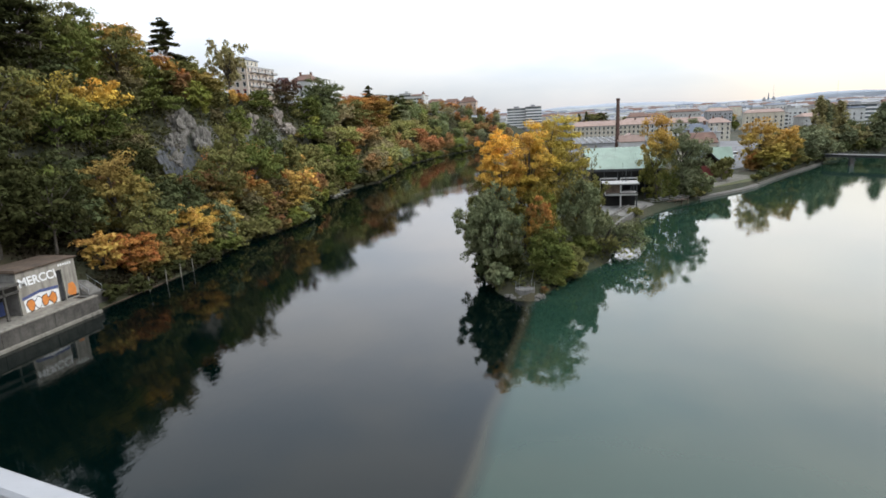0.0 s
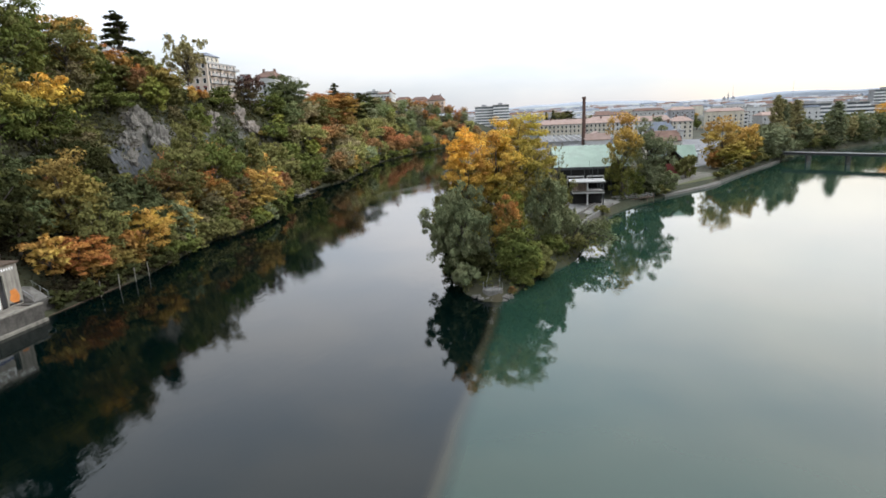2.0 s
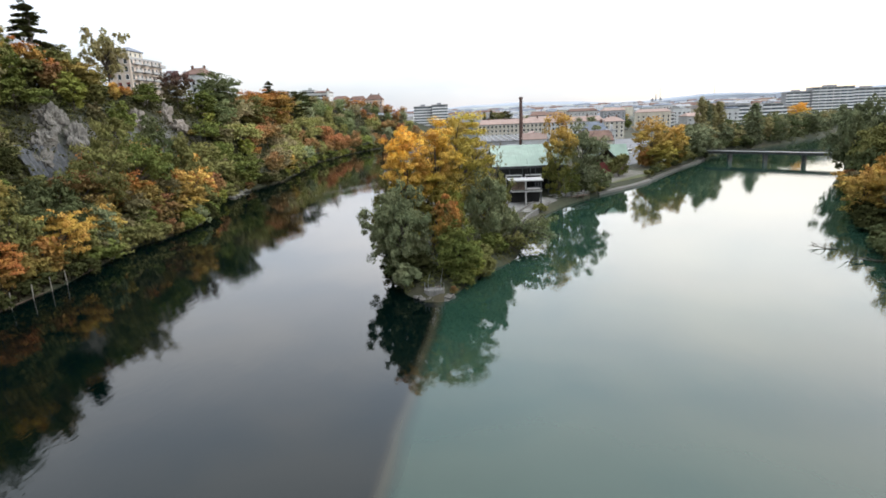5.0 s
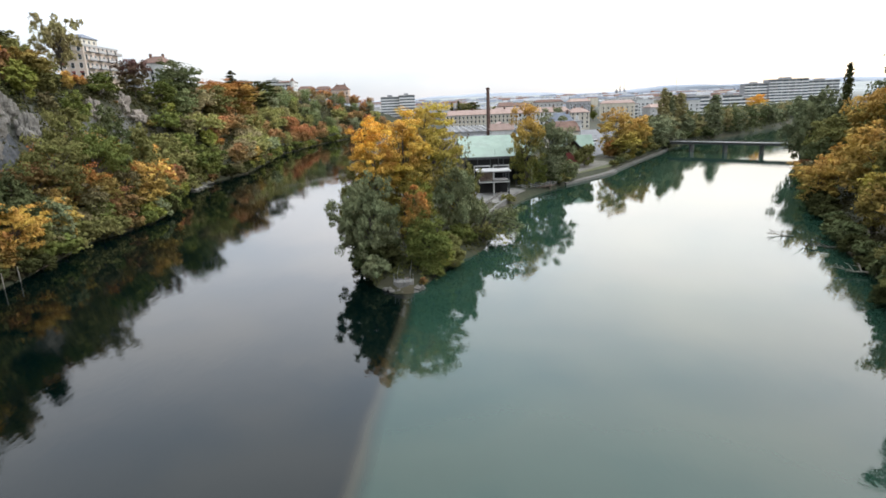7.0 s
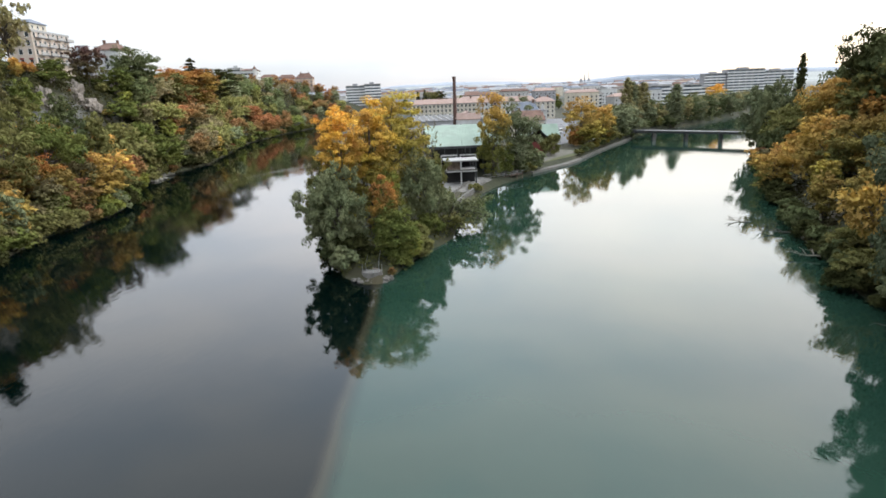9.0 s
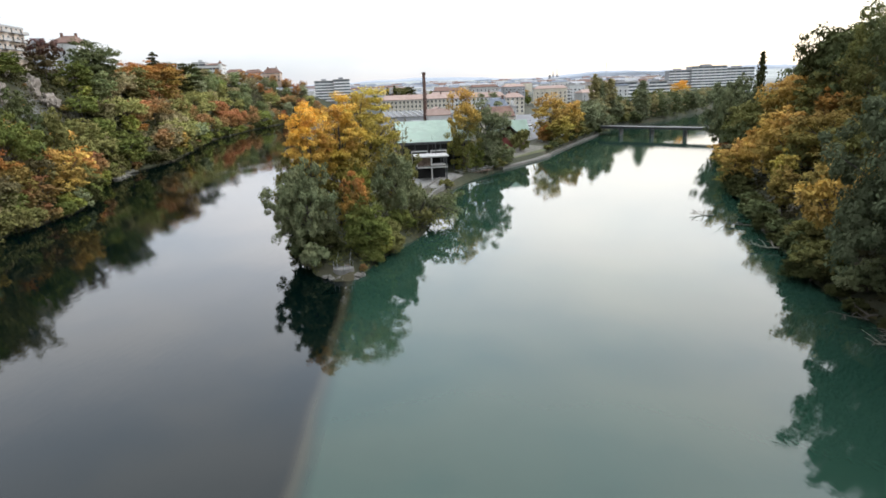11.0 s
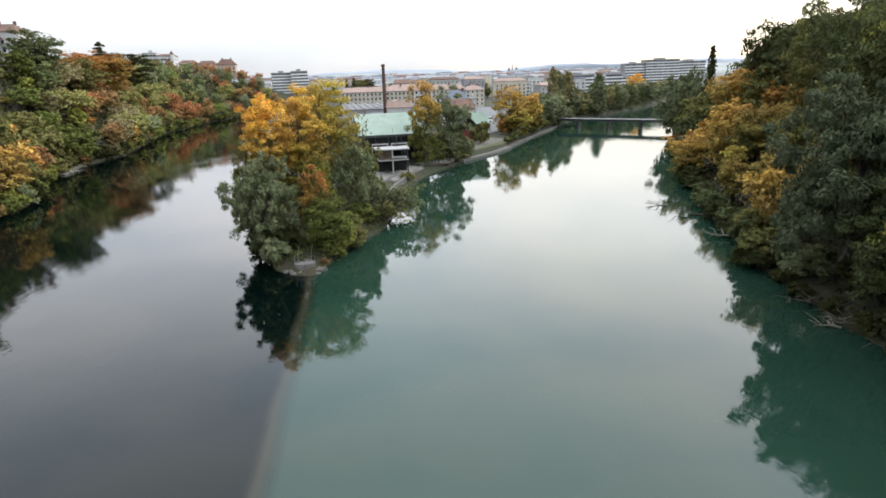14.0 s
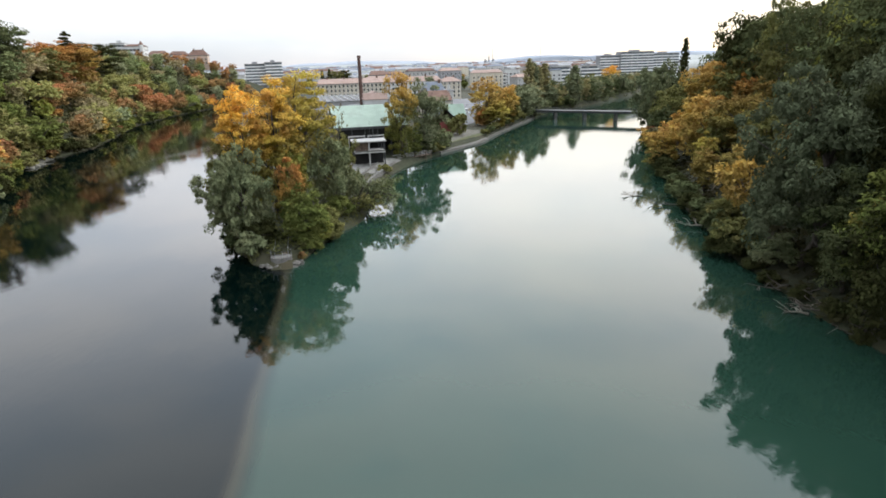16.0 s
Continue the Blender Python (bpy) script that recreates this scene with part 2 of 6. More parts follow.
def land_surface(n, l, sh, co):
    geo = n.new("ShaderNodeNewGeometry")
    sep = n.new("ShaderNodeSeparateXYZ")
    l.new(geo.outputs["Normal"], sep.inputs[0])
    big = noise_node(n, l, co.outputs["Object"], 0.06, 6)
    small = noise_node(n, l, co.outputs["Object"], 0.9, 5)
    grass = ramp_node(n, l, big.outputs[0], ((0.35, (0.018, 0.024, 0.009)), (0.5, (0.034, 0.036, 0.015)), (0.66, (0.055, 0.042, 0.022)))).outputs[0]
    rock = ramp_node(n, l, small.outputs[0], ((0.35, (0.04, 0.042, 0.036)), (0.65, (0.13, 0.128, 0.115)))).outputs[0]
    steep = ramp_node(n, l, math_node(n, l, "ADD", sep.outputs[2], math_node(n, l, "MULTIPLY", math_node(n, l, "SUBTRACT", big.outputs[0], 0.5), 0.5)), ((0.38, (1, 1, 1)), (0.5, (0, 0, 0)))).outputs[0]
    # beyond the town the ground pales, distance haze painted into its colour
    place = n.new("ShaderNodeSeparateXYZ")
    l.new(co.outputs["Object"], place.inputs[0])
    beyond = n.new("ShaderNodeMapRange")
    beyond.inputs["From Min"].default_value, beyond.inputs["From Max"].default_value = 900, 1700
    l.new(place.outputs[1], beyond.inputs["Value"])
    hazed_ground = ramp_node(n, l, noise_node(n, l, co.outputs["Object"], 0.008, 3).outputs[0], ((0.4, (0.24, 0.26, 0.24)), (0.6, (0.36, 0.37, 0.36)))).outputs[0]
    l.new(mix_node(n, l, beyond.outputs[0], mix_node(n, l, steep, grass, rock), hazed_ground), sh.inputs["Base Color"])
    bump_node(n, l, sh, small.outputs[0], 0.8, 0.3)


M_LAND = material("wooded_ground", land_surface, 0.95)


# ---- mesh helpers ----
def mesh_of(name, verts, faces, mat, smooth=False):
    me = bpy.data.meshes.new(name)
    me.from_pydata([tuple(v) for v in verts], [], [tuple(f) for f in faces])
    for m in mat if isinstance(mat, (list, tuple)) else [mat]:
        me.materials.append(m)
    if smooth:
        me.polygons.foreach_set("use_smooth", [True] * len(me.polygons))
    me.update()
    return me


def part(name, bm, mat, parent, label=""):
    """Links a bmesh, or a mesh, as one object under its thing or part."""
    if isinstance(bm, bmesh.types.BMesh):
        me = bpy.data.meshes.new(name)
        bm.to_mesh(me)
        bm.free()
        me.materials.append(mat)
    else:
        me = bm
    ob = new(name, me)
    ob.parent = parent
    return tagged(ob, label)


def thing(name, m, label, category, group="", kind=""):
    """An Empty at the thing's base, for its parts."""
    ob = new(name)
    ob.empty_display_size = 0.2
    ob.matrix_basis = m
    return tagged(ob, label, category, group, kind)


def boxes(*spans, bevel=0.0):
    """A bmesh of boxes, each given as x0, y0, z0, x1, y1, z1."""
    bm = bmesh.new()
    for x0, y0, z0, x1, y1, z1 in spans:
        r = bmesh.ops.create_cube(bm, size=1.0, matrix=Matrix.Translation(((x0 + x1) / 2, (y0 + y1) / 2, (z0 + z1) / 2)) @ Matrix.Diagonal((abs(x1 - x0), abs(y1 - y0), abs(z1 - z0), 1)))
    if bevel:
        bmesh.ops.bevel(bm, geom=bm.edges[:], offset=bevel, segments=1, affect="EDGES")
    return bm


def tubes(paths, sides=6):
    """A bmesh of tapered tubes; each path is a list of (point, radius)."""
    bm = bmesh.new()
    for path in paths:
        rings = []
        for i, (p, r) in enumerate(path):
            a, b = Vector(path[max(i - 1, 0)][0]), Vector(path[min(i + 1, len(path) - 1)][0])
            q = (b - a).to_track_quat("Z", "Y")
            rings.append([bm.verts.new(Vector(p) + q @ Vector((r * math.cos(k * math.tau / sides), r * math.sin(k * math.tau / sides), 0))) for k in range(sides)])
        for lo, hi in zip(rings, rings[1:]):
            for k in range(sides):
                bm.faces.new((lo[k], lo[(k + 1) % sides], hi[(k + 1) % sides], hi[k]))
        bm.faces.new(rings[0][::-1])
        bm.faces.new(rings[-1])
    return bm


# ---- land and water ----
BANK_LEFT = ((-60, -71), (92, -71.5), (120, -76), (140, -73), (150, -74), (185, -86), (218, -92), (255, -86), (370, -100), (454, -94), (520, -83), (570, -60), (620, -30), (700, 25))
CLIFF_WIDE = ((150, 48), (220, 33), (260, 34), (340, 30), (400, 40), (520, 46))
POINT_LEFT = ((76, -6), (79, -9.5), (90, -14.5), (110, -16), (150, -20), (250, -32), (400, -50), (520, -58), (620, -60))
POINT_RIGHT = ((76, -6), (78, -3.5), (81, -2.5), (87, 0.0), (101, 8), (144, 18), (160, 27), (174, 37), (183, 44), (208, 64), (247, 88), (285, 114), (299, 121), (320, 138), (350, 173), (372, 199), (450, 270), (620, 420))
BANK_RIGHT = ((-60, 42), (37, 48.5), (50, 51), (64, 55), (76, 60.5), (90, 66), (108, 75.5), (125, 84), (150, 99), (196, 124), (225, 150), (260, 185), (300, 225), (400, 330), (620, 430))


def bank(table, y):
    return np.interp(y, [a for a, b in table], [b for a, b in table])


def land_height(x, y):
    x, y = np.asarray(x, float), np.asarray(y, float)
    wave = 1.6 * np.sin(x * 0.11 + y * 0.05) + 1.3 * np.sin(x * 0.05 - y * 0.13 + 2) + 0.7 * np.sin(x * 0.31 + y * 0.27)
    d = bank(BANK_LEFT, y) - x
    dw = d * 48 / bank(CLIFF_WIDE, y)
    dw = dw + np.where(dw > 8, wave, 0)
    left = np.interp(dw, (-6, -1, 0, 2, 5, 20, 26, 35, 48, 70, 300), (-4, -1.5, -0.2, 1.0, 1.6, 11.5, 14.5, 33, 38.5, 40.5, 44))
    mild = np.interp(dw, (-6, -1, 0, 2, 5, 20, 30, 40, 50, 62, 75, 300), (-4, -1.5, -0.2, 1.0, 1.6, 11.5, 19, 27, 32, 36, 40.5, 44))
    k = np.clip((y - 215) / 45, 0, 1)
    left = left * (1 - k) + mild * k
    left = np.where(left > 1.6, 1.6 + (left - 1.6) * np.interp(y, (560, 660, 760), (1.0, 0.6, 0.25)), left)
    d = x - bank(BANK_RIGHT, y)
    dw = d + np.where(d > 8, wave, 0)
    right = np.interp(dw, (-6, -1, 0, 2, 6, 40, 75, 110, 300), (-4, -1.5, -0.2, 0.8, 1.6, 18, 36, 43, 50))
    right = np.where(right > 1.6, 1.6 + (right - 1.6) * np.interp(y, (150, 190, 260, 320), (1.0, 0.8, 0.35, 0.12)), right)
    d = np.minimum(x - bank(POINT_LEFT, y), bank(POINT_RIGHT, y) - x)
    d = np.where(y < 76, -6, d)
    spit = np.interp(d, (-6, -1, 0, 1.2, 6, 40), (-4, -1.5, -0.2, 0.9, 1.9, 2.6)) + np.where(d > 1, np.interp(y, (150, 260, 430, 620), (0, 1.2, 2.0, 4.0)), 0)
    z = np.maximum(np.maximum(left, right), spit)
    far = np.interp(y, (600, 640, 1200, 2200, 3200, 4600), (-4, 6, 13, 30, 34, 70)) + 12 * np.sin(x * 0.0021 + 1) * np.clip((y - 2400) / 1500, 0, 1)
    return np.maximum(z, far)


def cliff_x(y, z):
    """Where the cliff reaches the height z at y."""
    xs = np.arange(-72, -140, -0.25)
    up = land_height(xs, np.full(len(xs), float(y))) > z
    return float(xs[up.argmax()]) if up.any() else -100.0


def steps(*runs):
    out = []
    for a, b, s in runs:
        out += list(np.arange(a, b, s))
    return out + [runs[-1][1]]


gx = steps((-3000, -400, 260), (-400, -190, 14), (-190, 215, 2.5), (215, 500, 9), (500, 4000, 250))
gy = steps((-1200, -60, 190), (-60, 330, 2.5), (330, 640, 7), (640, 4700, 145))
GX, GY = np.meshgrid(gx, gy)
GZ = land_height(GX, GY)
nx, ny = len(gx), len(gy)
quads = [(j * nx + i, j * nx + i + 1, (j + 1) * nx + i + 1, (j + 1) * nx + i) for j in range(ny - 1) for i in range(nx - 1)]
ground = new("ground", mesh_of("ground", np.stack([GX, GY, GZ], -1).reshape(-1, 3), quads, M_LAND, True))
tagged(ground, "wooded slopes, rock and grassy banks beside the rivers", "ground", kind="structure")

wv = [(x, y, 0.0) for y in (-1100, 640) for x in (-700, 700)]
water = new("water", mesh_of("water", wv, [(0, 1, 3, 2)], M_WATER))
tagged(water, "calm dark clear river meeting a milky teal one", "river", kind="structure")


# ---- trees ----
def leaf_mesh(name, rng, clumps, per, size, long=1.0, droop=0.0, flat=0.75, lift=0.8):
    """Small pointed leaves (sprays of them, further off) on the shells of many clumps; clumps are rows x, y, z, radius."""
    c = np.repeat(np.asarray(clumps, float), per, axis=0)
    k = len(c)
    d = rng.normal(size=(k, 3))
    d /= np.linalg.norm(d, axis=1, keepdims=True)
    rad = c[:, 3:4] * (1.08 - 0.75 * rng.random((k, 1)) ** 2.2)
    p = c[:, :3] + d * rad * (1, 1, flat)
    p[:, 2] -= droop * c[:, 3] * rng.random(k) ** 2
    nrm = d * 0.55 + (0, 0, lift) + rng.normal(size=(k, 3)) * 0.42
    nrm /= np.linalg.norm(nrm, axis=1, keepdims=True)
    t = rng.normal(size=(k, 3)) + np.array((0, 0, -1.8 * (droop > 0)))
    t -= nrm * (t * nrm).sum(1, keepdims=True)
    t /= np.linalg.norm(t, axis=1, keepdims=True)
    b = np.cross(nrm, t)
    s = size * (0.55 + 0.9 * rng.random((k, 1)))
    lo, wi = s * long, s * 0.62
    bend = nrm * s * 0.25
    v = np.stack([p + t * lo, p - t * lo * 0.7 + b * wi + bend, p - t * lo * 0.7 - b * wi + bend], 1).reshape(-1, 3)
    me = bpy.data.meshes.new(name)
    me.vertices.add(k * 3)
    me.vertices.foreach_set("co", v.ravel())
    me.loops.add(k * 3)
    me.loops.foreach_set("vertex_index", np.arange(k * 3))
    me.polygons.add(k)
    me.polygons.foreach_set("loop_start", np.arange(k) * 3)
    me.polygons.foreach_set("loop_total", np.full(k, 3))
    me.materials.append(M_LEAF)
    me.update()
    me.validate()
    return me


def limb_paths(rng, height, fork, radius, tips, lean=0.0):
    """Trunk and limbs, bent, from the foot to some of the clumps."""
    top = Vector((lean * height, rng.normal() * 0.03 * height, height * 0.8))
    mid = Vector((lean * height * 0.3 + rng.normal() * 0.03 * height, rng.normal() * 0.03 * height, height * fork))
    paths = [[((0, 0, -0.6), radius * 1.35), ((0, 0, 0.5), radius), (tuple(mid), radius * 0.72), (tuple((mid + top) / 2 + Vector((rng.normal() * 0.2, rng.normal() * 0.2, 0))), radius * 0.42), (tuple(top), radius * 0.12)]]
    for tip in tips:
        tip = Vector(tip[:3])
        a = mid.lerp(top, min(0.85, max(0.0, (tip.z / height - fork) * 0.7)))
        bend = a.lerp(tip, 0.5) + Vector((rng.normal() * 0.3, rng.normal() * 0.3, 0.35))
        paths.append([(tuple(a), radius * 0.42), (tuple(bend), radius * 0.26), (tuple(tip), radius * 0.07)])
    return paths


def shell(rng, count, rx, rz, zc, lump, inner=0.5, low=-1.0):
    """Clump rows on an uneven egg-shaped crown."""
    out = []
    while len(out) < count:
        d = rng.normal(size=3)
        d /= np.linalg.norm(d)
        if d[2] < low:
            continue
        k = inner + (1.0 - inner) * rng.random() ** 0.5
        k *= 0.86 + 0.22 * math.sin(3.1 * d[0] + 5 * d[1] + 4 * d[2] + rng.random())
        out.append((d[0] * rx * k, d[1] * rx * k, zc + d[2] * rz * k, lump * (0.5 + 0.75 * rng.random() ** 1.5)))
    return out


def tree_kind(kind, seed, near, grow):
    """The crown's clumps, leaf numbers and trunk of one kind of tree, about 12 m tall (poplars and cypresses 20 m)."""
    rng = np.random.default_rng(seed)
    if kind == "round":
        cl, h, fork, r = shell(rng, 92, 4.4, 4.6, 7.2, 1.12, 0.4), 12, 0.22, 0.22
    elif kind == "tall":
        cl, h, fork, r = shell(rng, 96, 3.2, 5.8, 7.0, 0.98, 0.4), 13, 0.2, 0.2
    elif kind == "spread":
        cl, h, fork, r = shell(rng, 96, 5.3, 3.7, 6.5, 1.15, 0.4, low=-0.6), 11, 0.25, 0.24
    elif kind == "willow":
        cl, h, fork, r = shell(rng, 110, 5.0, 5.5, 6.2, 0.82, 0.35), 12, 0.15, 0.3
    elif kind == "dense":
        cl, h, fork, r = shell(rng, 260, 5.0, 5.6, 6.2, 0.62, 0.45), 12, 0.15, 0.26
    elif kind == "lofty":
        cl, h, fork, r = shell(rng, 150, 5.3, 7.6, 15.9, 1.15, 0.35), 24, 0.35, 0.36
    elif kind == "full":
        cl, h, fork, r = shell(rng, 118, 4.2, 6.2, 6.4, 1.02, 0.4), 13, 0.12, 0.22
    elif kind == "poplar":
        cl, h, fork, r = [], 20, 0.1, 0.25
        for k in range(84):
            z = 1.6 + 18.0 * k / 84
            w = 1.75 * math.sin(math.pi * min(1, 0.14 + 0.86 * (k / 84) ** 0.8)) ** 0.7 * (0.3 + 0.8 * rng.random())
            cl.append((math.cos(k * 2.4) * w, math.sin(k * 2.4) * w, z + rng.normal() * 0.3, 0.62 * (0.6 + 0.7 * rng.random())))
    elif kind == "cypress":
        cl, h, fork, r = [], 20, 0.05, 0.25
        for k in range(60):
            z = 1.2 + 18.4 * k / 60
            w = 2.3 * min(1, (20 - z) / 9) ** 0.8 * min(1, 0.55 + z / 8)
            cl.append((math.cos(k * 2.4) * w * 0.55, math.sin(k * 2.4) * w * 0.55, z, 0.55 + w * 0.42))
    elif kind == "pine":
        # flat, ragged whorls with gaps between them
        cl, h, fork, r = [], 18, 0.5, 0.26
        for tier in range(8):
            z0 = 7.4 + tier * 1.38
            reach = (3.6 - 0.36 * tier) * (0.6 + 0.55 * rng.random())
            for a in rng.uniform(0, math.tau, 5 if tier < 6 else 4):
                own = reach * (0.6 + 0.5 * rng.random())
                for q in (0.25, 0.45, 0.62, 0.8, 1.0):
                    cl.append((math.cos(a) * own * q, math.sin(a) * own * q, z0 - 0.35 * own * q * q + rng.normal() * 0.15, 0.42 * (0.7 + 0.6 * rng.random())))
        cl += [(rng.normal() * 0.25, rng.normal() * 0.25, 17.0 + k * 0.35, 0.34) for k in range(4)]
    elif kind == "airy":
        cl, h, fork, r = shell(rng, 90, 5.0, 4.6, 6.6, 0.62, 0.2), 12, 0.15, 0.24
    elif kind == "leaning":
        # limbs that arch out over the water to one side
        cl, h, fork, r = [], 6, 0.1, 0.2
        for k in range(9):
            ex, ey, ez = rng.uniform(4.5, 9.5), rng.uniform(-3.2, 3.2), rng.uniform(0.3, 5.0)
            for q in np.linspace(0.3, 1.0, 9):
                cl.append((ex * q, ey * q + rng.normal() * 0.3, ez * q + 6.5 * q * (1 - q) + rng.normal() * 0.3, 0.62 * (0.6 + 0.7 * rng.random())))
    elif kind == "bare":
        cl, h, fork, r = shell(rng, 60, 3.2, 4.8, 8.0, 0.5, 0.25), 13, 0.2, 0.2
    else:
        cl, h, fork, r = shell(rng, 40, 2.25, 1.8, 1.7, 0.72, 0.4, low=-0.7), 3.2, 0.1, 0.09
    # leaves keep their own size however large the tree is
    per, size = {2: (82, 0.185), 1: (26, 0.33), 0: (14, 0.50)}[near]
    per, size = int(per * grow ** 1.75 * {"bare": 0.12, "pine": 0.6, "poplar": 1.05, "cypress": 1.3, "lofty": 1.25, "willow": 1.05, "dense": 0.72, "airy": 0.75, "leaning": 0.3}.get(kind, 1.0)), size / grow
    long, droop, flat = {"willow": (1.45, 0.4, 0.9), "dense": (1.4, 0.25, 0.8), "airy": (1.4, 0.5, 0.9), "leaning": (1.5, 0.9, 0.8), "pine": (1.3, 0.0, 0.45), "cypress": (1.6, 0.0, 1.2), "poplar": (1.2, 0.0, 1.3)}.get(kind, (1.1, 0.1, 0.5))
    crown = leaf_mesh("crown", rng, cl, per, size, long, droop, flat, 0.35 if kind in ("cypress", "poplar", "willow", "dense") else 0.8)
    pick = rng.permutation(len(cl))[: 30 if kind in ("airy", "pine") else 14 if near else 7]
    trunk = bpy.data.meshes.new("trunk")
    paths = limb_paths(rng, h, fork, r, [cl[i] for i in pick])
    if kind == "leaning":
        paths = [[((0, 0, -0.6), 0.2)] + [(cl[b * 9 + j][:3], 0.17 - 0.018 * j) for j in range(9)] for b in range(9)]
    bm = tubes(paths, 6 if near else 4)
    bm.to_mesh(trunk)
    bm.free()
    trunk.materials.append(M_BARK)
    return crown, trunk


KINDS, PLANTED = {}, []
FAMILY = {"trees on the hill": {"round": "beech_tree", "tall": "hornbeam_tree", "spread": "oak_tree"}, "trees on the far slope": {"round": "chestnut_tree", "tall": "elm_tree", "spread": "walnut_tree"}, "trees between the town houses": {"round": "linden_tree"}, "trees behind the footbridge": {"full": "lime_tree"}}


def tree(kind, x, y, height, colour, label, near=1, seed=0, wide=1.0, z=None, group="", name=None, lean=(0, 0), turn=None):
    """One tree: an Empty at its foot with a trunk and a crown, the crown tinted by its own colour."""
    base = {"poplar": 20, "cypress": 20, "pine": 18, "bare": 13, "tall": 13, "full": 13, "spread": 10.6, "bush": 3.2, "lofty": 24, "leaning": 6}.get(kind, 12)
    far = math.hypot(x, y)
    near = 0 if near < 0 else 2 if far < 88 or near == 2 and far < 130 else 1 if far < 178 else 0
    s = height / base
    grow = min((0.6, 0.8, 1.0, 1.35, 1.8, 2.4, 3.2), key=lambda g: abs(g - s * wide ** 0.5))
    key = (kind, near, seed % 3, grow)
    if key not in KINDS:
        KINDS[key] = tree_kind(kind, len(kind) * 1000 + ord(kind[0]) * 31 + near * 7 + seed % 3, near, grow)
    crown, trunk = KINDS[key]
    z = float(land_height(x, y)) if z is None else z
    names = {"round": "maple_tree", "tall": "ash_tree", "spread": "oak_tree", **FAMILY.get(group, {}), "willow": "willow_tree", "dense": "willow_tree", "airy": "willow_tree", "leaning": "willow_tree", "lofty": "poplar_tree", "full": "alder_tree", "poplar": "poplar_tree", "cypress": "cypress_tree", "pine": "pine_tree", "bare": "bare_tree", "bush": "bush"}
    root = thing(name or names[kind], pose(x, y, z - 0.2, lean[0], lean[1], (seed * 77) % 360) @ Matrix.Diagonal((s * wide, s * wide, s, 1)), label, "bush" if kind == "bush" else "tree", group)
    PLANTED.append((x, y))
    part("trunk", trunk, None, root)
    c = part("crown", crown, None, root)
    # the share of the crown that has yet to turn goes into the colour's alpha
    c.color = (*colour, 1 - ((0.5 if colour[0] > colour[1] * 1.25 else 0.0) if turn is None else turn))
    return root


DARK, GREEN, LIME, OLIVE = (0.046, 0.049, 0.018), (0.118, 0.134, 0.034), (0.200, 0.208, 0.044), (0.150, 0.144, 0.048)
GOLD, ORANGE, RUST, BROWN = (0.780, 0.420, 0.058), (0.370, 0.150, 0.038), (0.215, 0.100, 0.046), (0.150, 0.118, 0.062)
SILVER, WINE, AMBER = (0.168, 0.184, 0.092), (0.110, 0.052, 0.050), (0.480, 0.290, 0.068)
BRONZE, STRAW, YELLOW = (0.310, 0.145, 0.036), (0.360, 0.270, 0.055), (0.680, 0.395, 0.060)
MOSS, TAWNY = (0.094, 0.108, 0.046), (0.250, 0.165, 0.046)
# lighter greens: haze on trees by the bridge is put into the leaf colour
HAZED_MOSS, PALE_HAZED_OLIVE = (0.168, 0.182, 0.098), (0.255, 0.220, 0.098)
WORDS = {HAZED_MOSS: "pale moss-green", PALE_HAZED_OLIVE: "pale olive", DARK: "dark green", GREEN: "green", LIME: "yellow-green", OLIVE: "olive-brown", GOLD: "golden yellow", ORANGE: "orange", RUST: "rust-red", BROWN: "brown", SILVER: "grey-green", WINE: "dark red", AMBER: "amber", BRONZE: "bronze", STRAW: "straw-yellow", YELLOW: "bright yellow", MOSS: "moss-green", TAWNY: "tawny"}
FORMS = {"round": "round-crowned", "tall": "slender", "spread": "broad-crowned", "willow": "willow with drooping twigs,", "bush": "low bushy", "bare": "thin-leaved"}


def says(kind, colour, place):
    return f"{WORDS[colour]} {FORMS.get(kind, '')} autumn tree {place}".replace("  ", " ")


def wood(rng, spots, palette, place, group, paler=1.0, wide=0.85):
    """Plants spots (x, y, height) with mixed kinds and colours; paler scales the colours."""
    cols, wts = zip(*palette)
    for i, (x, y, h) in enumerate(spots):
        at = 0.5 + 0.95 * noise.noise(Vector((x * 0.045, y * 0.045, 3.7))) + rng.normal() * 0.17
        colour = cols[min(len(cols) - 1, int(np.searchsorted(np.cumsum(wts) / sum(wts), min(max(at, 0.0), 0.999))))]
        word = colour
        # raised for distance haze on far slopes, lowered for shade at the cliff foot
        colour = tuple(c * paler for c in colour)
        kind = ("round", "tall", "spread", "full")[rng.choice(4, p=(0.36, 0.2, 0.2, 0.24))]
        tree(kind, x, y, h, colour, says(kind, word, place), -1 if x > 0 and x - float(bank(BANK_RIGHT, y)) > 50 else 1, int(rng.integers(0, 99)), wide + 0.3 * rng.random(), group=group)


def scatter(rng, inside, x0, x1, y0, y1, gap, tries=9000):
    """Even random spots, at least gap apart (gap may depend on y)."""
    got = []
    for _ in range(tries):
        x, y = rng.uniform(x0, x1), rng.uniform(y0, y1)
        if not inside(x, y):
            continue
        g = gap(x, y)
        if all((x - a) ** 2 + (y - b) ** 2 > g * g for a, b in got):
            got.append((x, y))
    return got


rng = np.random.default_rng(7)


